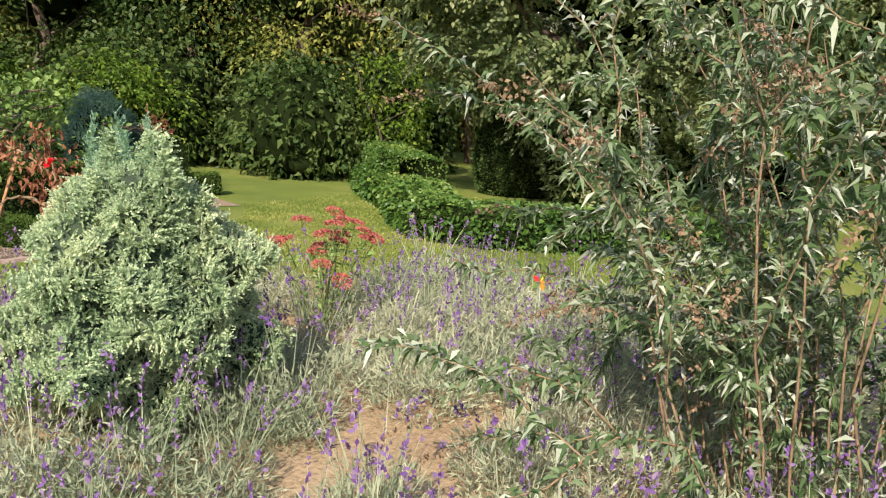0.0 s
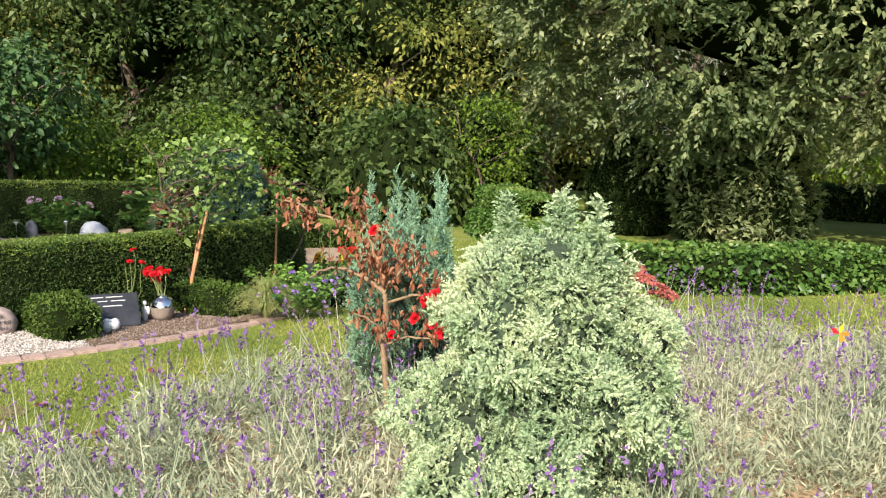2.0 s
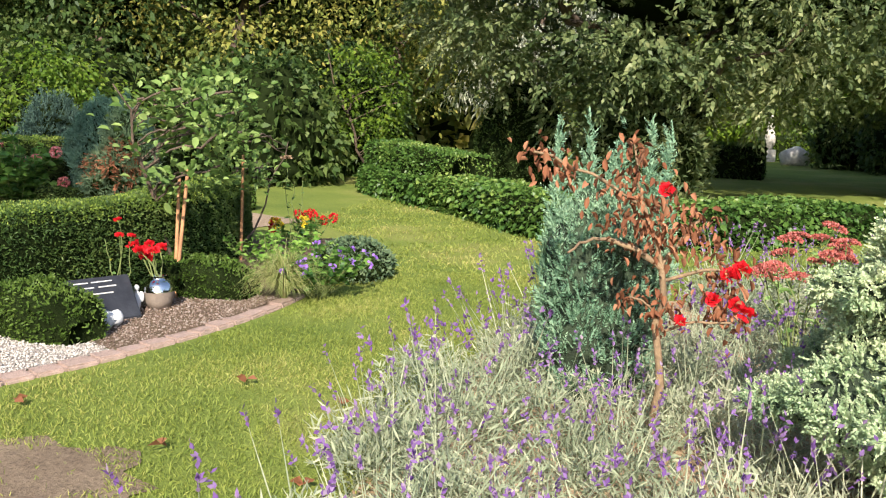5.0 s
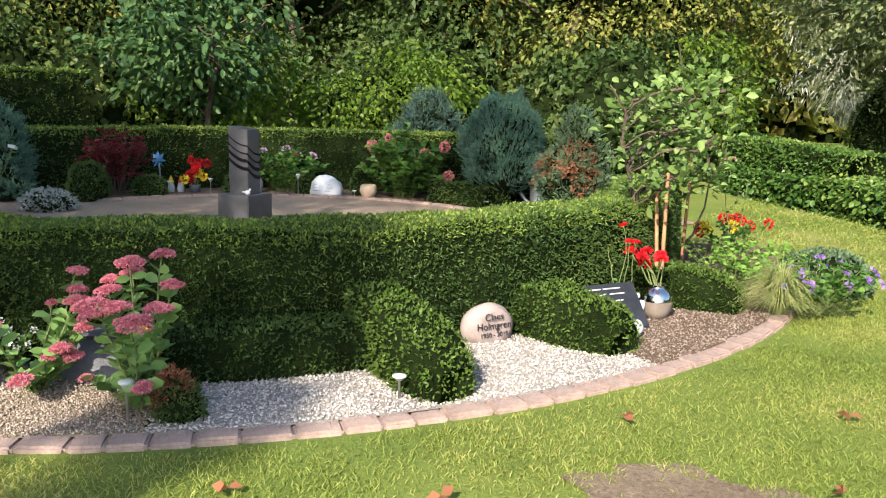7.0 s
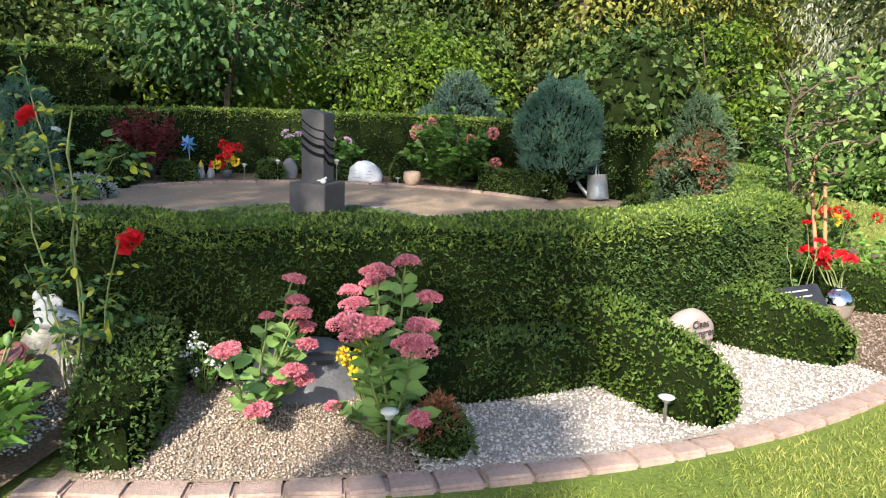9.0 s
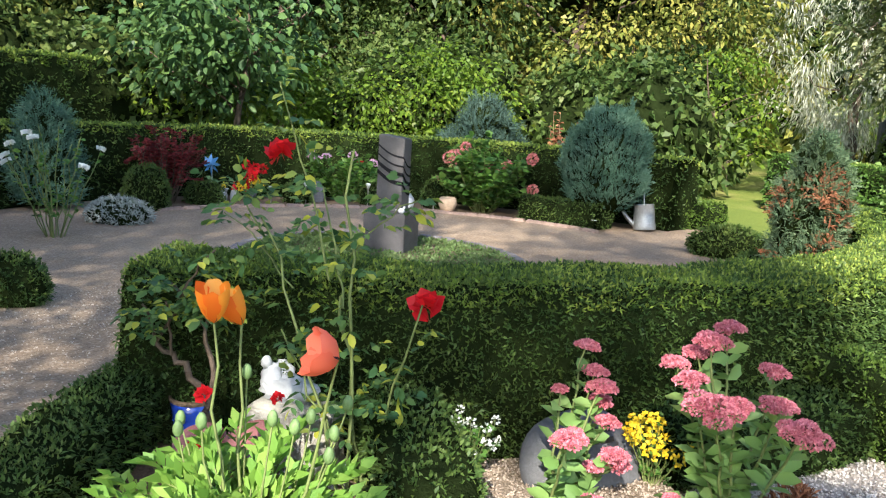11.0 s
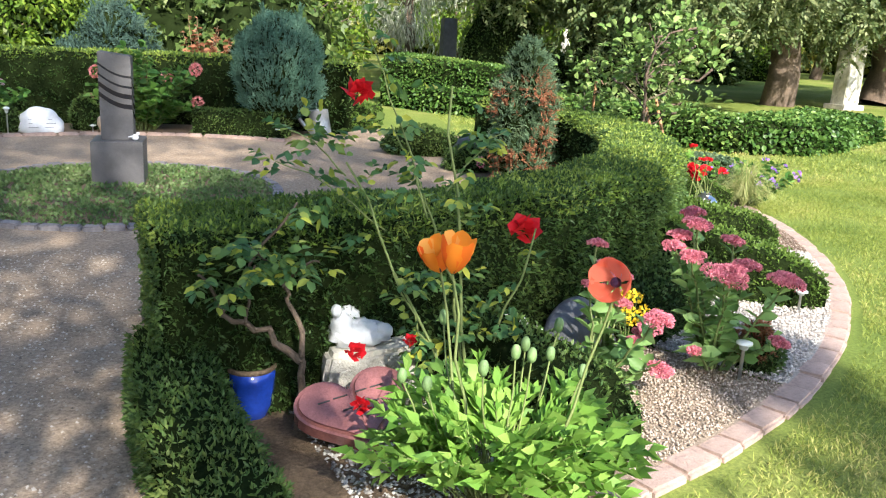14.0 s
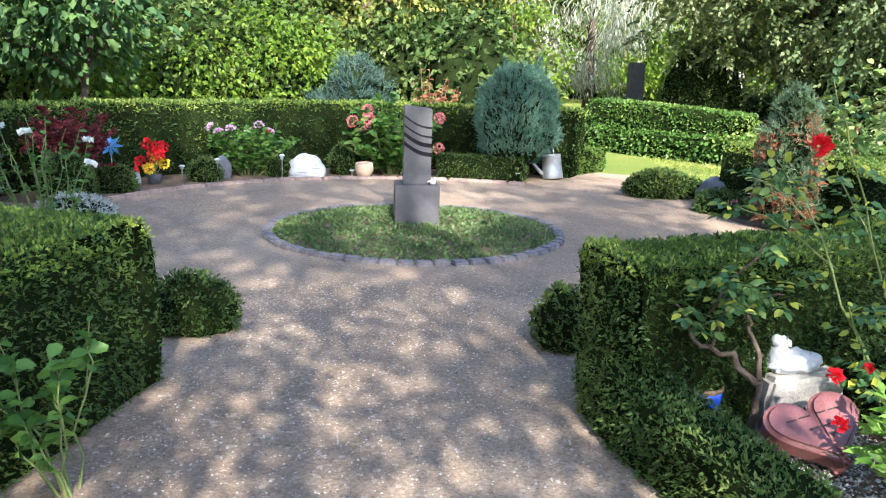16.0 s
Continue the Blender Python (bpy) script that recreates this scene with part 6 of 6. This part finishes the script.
# silvery weeping conifer and the lawn's far monuments
tree("weeping_cedar", "silvery weeping cedar with hanging branches", (-2.6, 28.0, 0), 8.5, 0.7, 2.6, 160, 90, 0.22, 0.035, WEEP, 0.18, 27, 0.35, 10, 2.2, 0.6)


def monument(at, w, d, h, mat, label, turn=0):
    ob = thing("gravestone", label, "gravestone", at, turn=turn)
    block("base", (w * 1.35, d * 1.5, 0.14), (0, 0, 0.065), mat, ob, "", 0.01)
    bm = bmesh.new()
    box(bm, (w, d, h - 0.13), (0, 0, 0.13 + (h - 0.13) / 2), None, 0.02)
    for v in bm.verts:
        if v.co.z > h * 0.7:
            v.co.x *= 0.9
            v.co.z -= abs(v.co.x) * 0.25
    part("stone", bm, mat, ob)
    return ob


monument((-1.9, 23.6, 0), 0.42, 0.35, 1.85, GREYSTONE, "tall weathered grey gravestone pillar on the lawn", 10)
monument((8.3, 20.4, 0), 0.55, 0.45, 2.3, PALESTONE, "pale sandstone pillar on the lawn", 15)
V, F = joined(ball((0, 0, 0.55), (0.28, 0.25, 0.6), 16, 12, 0.15, 2, 1), ball((0, 0, 1.25), (0.2, 0.18, 0.3), 14, 10, 0.1, 2, 2), ball((0.02, 0, 1.62), (0.12, 0.12, 0.15), 12, 10))
V[:, 2] = np.maximum(V[:, 2], 0)
ob = piece("statue", V, F, PALESTONE, None, smooth=True)
ob.location, ob.scale = (6.05, 38.4, 0.5), (0.8, 0.8, 0.8)
tagged(ob, "pale stone statue on a far grave", "statue")
block("plinth", (0.5, 0.45, 0.5), (6.05, 38.4, 0.25), PALESTONE, None, "pale stone plinth under the statue")["category"] = "plinth"
for x, y, s in ((6.6, 35.5, 0.55), (3.6, 30.0, 0.3), (10.5, 34.5, 0.35), (0.6, 33.0, 0.3)):
    V, F = ball((0, 0, s * 0.45), (s, s * 0.6, s * 0.9), 16, 12, 0.2, 1.7, x)
    V[:, 2] = np.maximum(V[:, 2], 0)
    ob = piece("gravestone", V, F, PALESTONE, None, smooth=True)
    ob.location = (x, y, 0)
    tagged(ob, "pale natural boulder gravestone on the far lawn", "gravestone")
hedge("hedge", "far yellow-green clipped hedge", [(6.5, 39.5), (9, 38.5), (12, 37.0), (15, 35)], 0.6, 1.1, 300, 0.14, 0.06, LIMELEAF)
hedge("hedge", "far dark clipped hedge round a grave", [(1.0, 26.5), (2.6, 26.0), (4.2, 25.6)], 0.4, 0.9, 400, 0.12, 0.05, YEW)
bush("bush", "rounded dark bush on the far lawn", (0.4, 24.5, 0), (1.0, 1.0, 1.5), YEW, 700, 0.08, 0.03, 9.1, 2)
bush("bush", "pale yellow-green bush on the far lawn", (9.5, 33.5, 0), (1.2, 1.2, 1.2), LIMELEAF, 400, 0.14, 0.08, 9.9, 3)

shrub("rose_bush", "young leafy rose shoots beside the path hedge", "rose bush", (-8.3, 2.55, 0), 7, 0.75, 0.3, (0.07, 0.045, 14), GREENLEAF, TWIG, 0.006, None, 97, 0.3, fork=1)

# ---- small toy in the lavender ----
toy = thing("pinwheel", "small orange and green toy pinwheel in the lavender", "pinwheel", (3.2, 7.7, 0), turn=20, size=0.78)
v, f = tube([(0, 0.01, 0), (0, 0.01, 0.5)], 0.005, 6)
piece("stick", v, f, WHITE, toy)
for i in range(5):
    a = i * math.pi * 0.4
    d, s = np.array([math.cos(a), 0, math.sin(a)]), np.array([-math.sin(a), 0, math.cos(a)])
    V = np.array([(0, -0.01, 0), d * 0.05 + s * 0.03 + (0, -0.02, 0), d * 0.10, d * 0.05 - s * 0.02]) + np.array([0, -0.01, 0.5])
    piece("vane", V, np.array([[0, 1, 2, 3]]), (ORANGE, YELLOW, RED, IVY, ORANGE)[i], toy)

# ---- grass ----
def grass(n, poly_test, bounds, h, w, seed, name, label):
    rng = np.random.default_rng(seed)
    x, y = rng.uniform(bounds[0], bounds[1], n), rng.uniform(bounds[2], bounds[3], n)
    clump = np.array([noise.noise(Vector((a * 2.0, b * 2.0, 0))) for a, b in zip(x, y)])
    keep = poly_test(x, y) & (clump + rng.random(n) > 0.25)
    x, y = x[keep], y[keep]
    P = np.stack([x, y, 0 * x], 1)
    D = np.stack([rng.normal(size=len(x)) * 0.5, rng.normal(size=len(x)) * 0.5, 0 * x + 0.8], 1)
    v, f = leaves(P, D, h * rng.uniform(0.5, 1.4, len(x)), w, 0.15, 0.1, rng)
    return tagged(piece(name, v, f, BLADE), label, "grass", kind="stuff")


def on_lawn(x, y):
    r = np.hypot(x - CX, y - CY)
    soil = ((x + 1.35) / 0.50) ** 2 + ((y - 4.08) / 0.36) ** 2 < 0.62 + 0.35 * np.sin(x * 9 + 2 * np.sin(y * 7)) * np.sin(y * 11 + x * 5)
    return (r > 5.83) & ~((x < -5.2) & (y < 3.5)) & ~((x > 0.05 + np.maximum(0, y - 6.2) * 0.40) & (y > 2.9) & (y < 8.5)) & ~(soil & (np.sin(x * 37) * np.sin(y * 41) < 0.85))


grass(270000, on_lawn, (-5.2, 1.6, 1.6, 9.0), 0.036, 0.0048, 15, "lawn_grass", "short mown green grass with dry tips")
grass(45000, lambda x, y: on_lawn(x, y) & (y > 8.9), (-3.5, 4.0, 8.9, 17.0), 0.05, 0.012, 16, "lawn_grass", "short mown green grass of the path between beds")
for i, (x, y) in enumerate([(-0.93, 4.48), (-1.55, 3.75), (-2.2, 3.6), (-0.4, 5.2), (-1.0, 5.4), (-2.9, 3.2), (-0.2, 4.3), (-1.9, 4.75), (0.1, 6.6), (-3.6, 2.55)]):
    V, F = leaves(np.zeros((3, 3)), rng.normal(size=(3, 3)) * np.array([1, 1, 0.15]), 0.06, 0.045, 0.0, 0.25, rng)
    ob = piece("fallen_leaf", V, F, DEADLEAF)
    ob.location = (x, y, 0.04)
    tagged(ob, "dry orange-brown fallen leaf on the lawn", "leaf", "fallen leaves on the lawn")
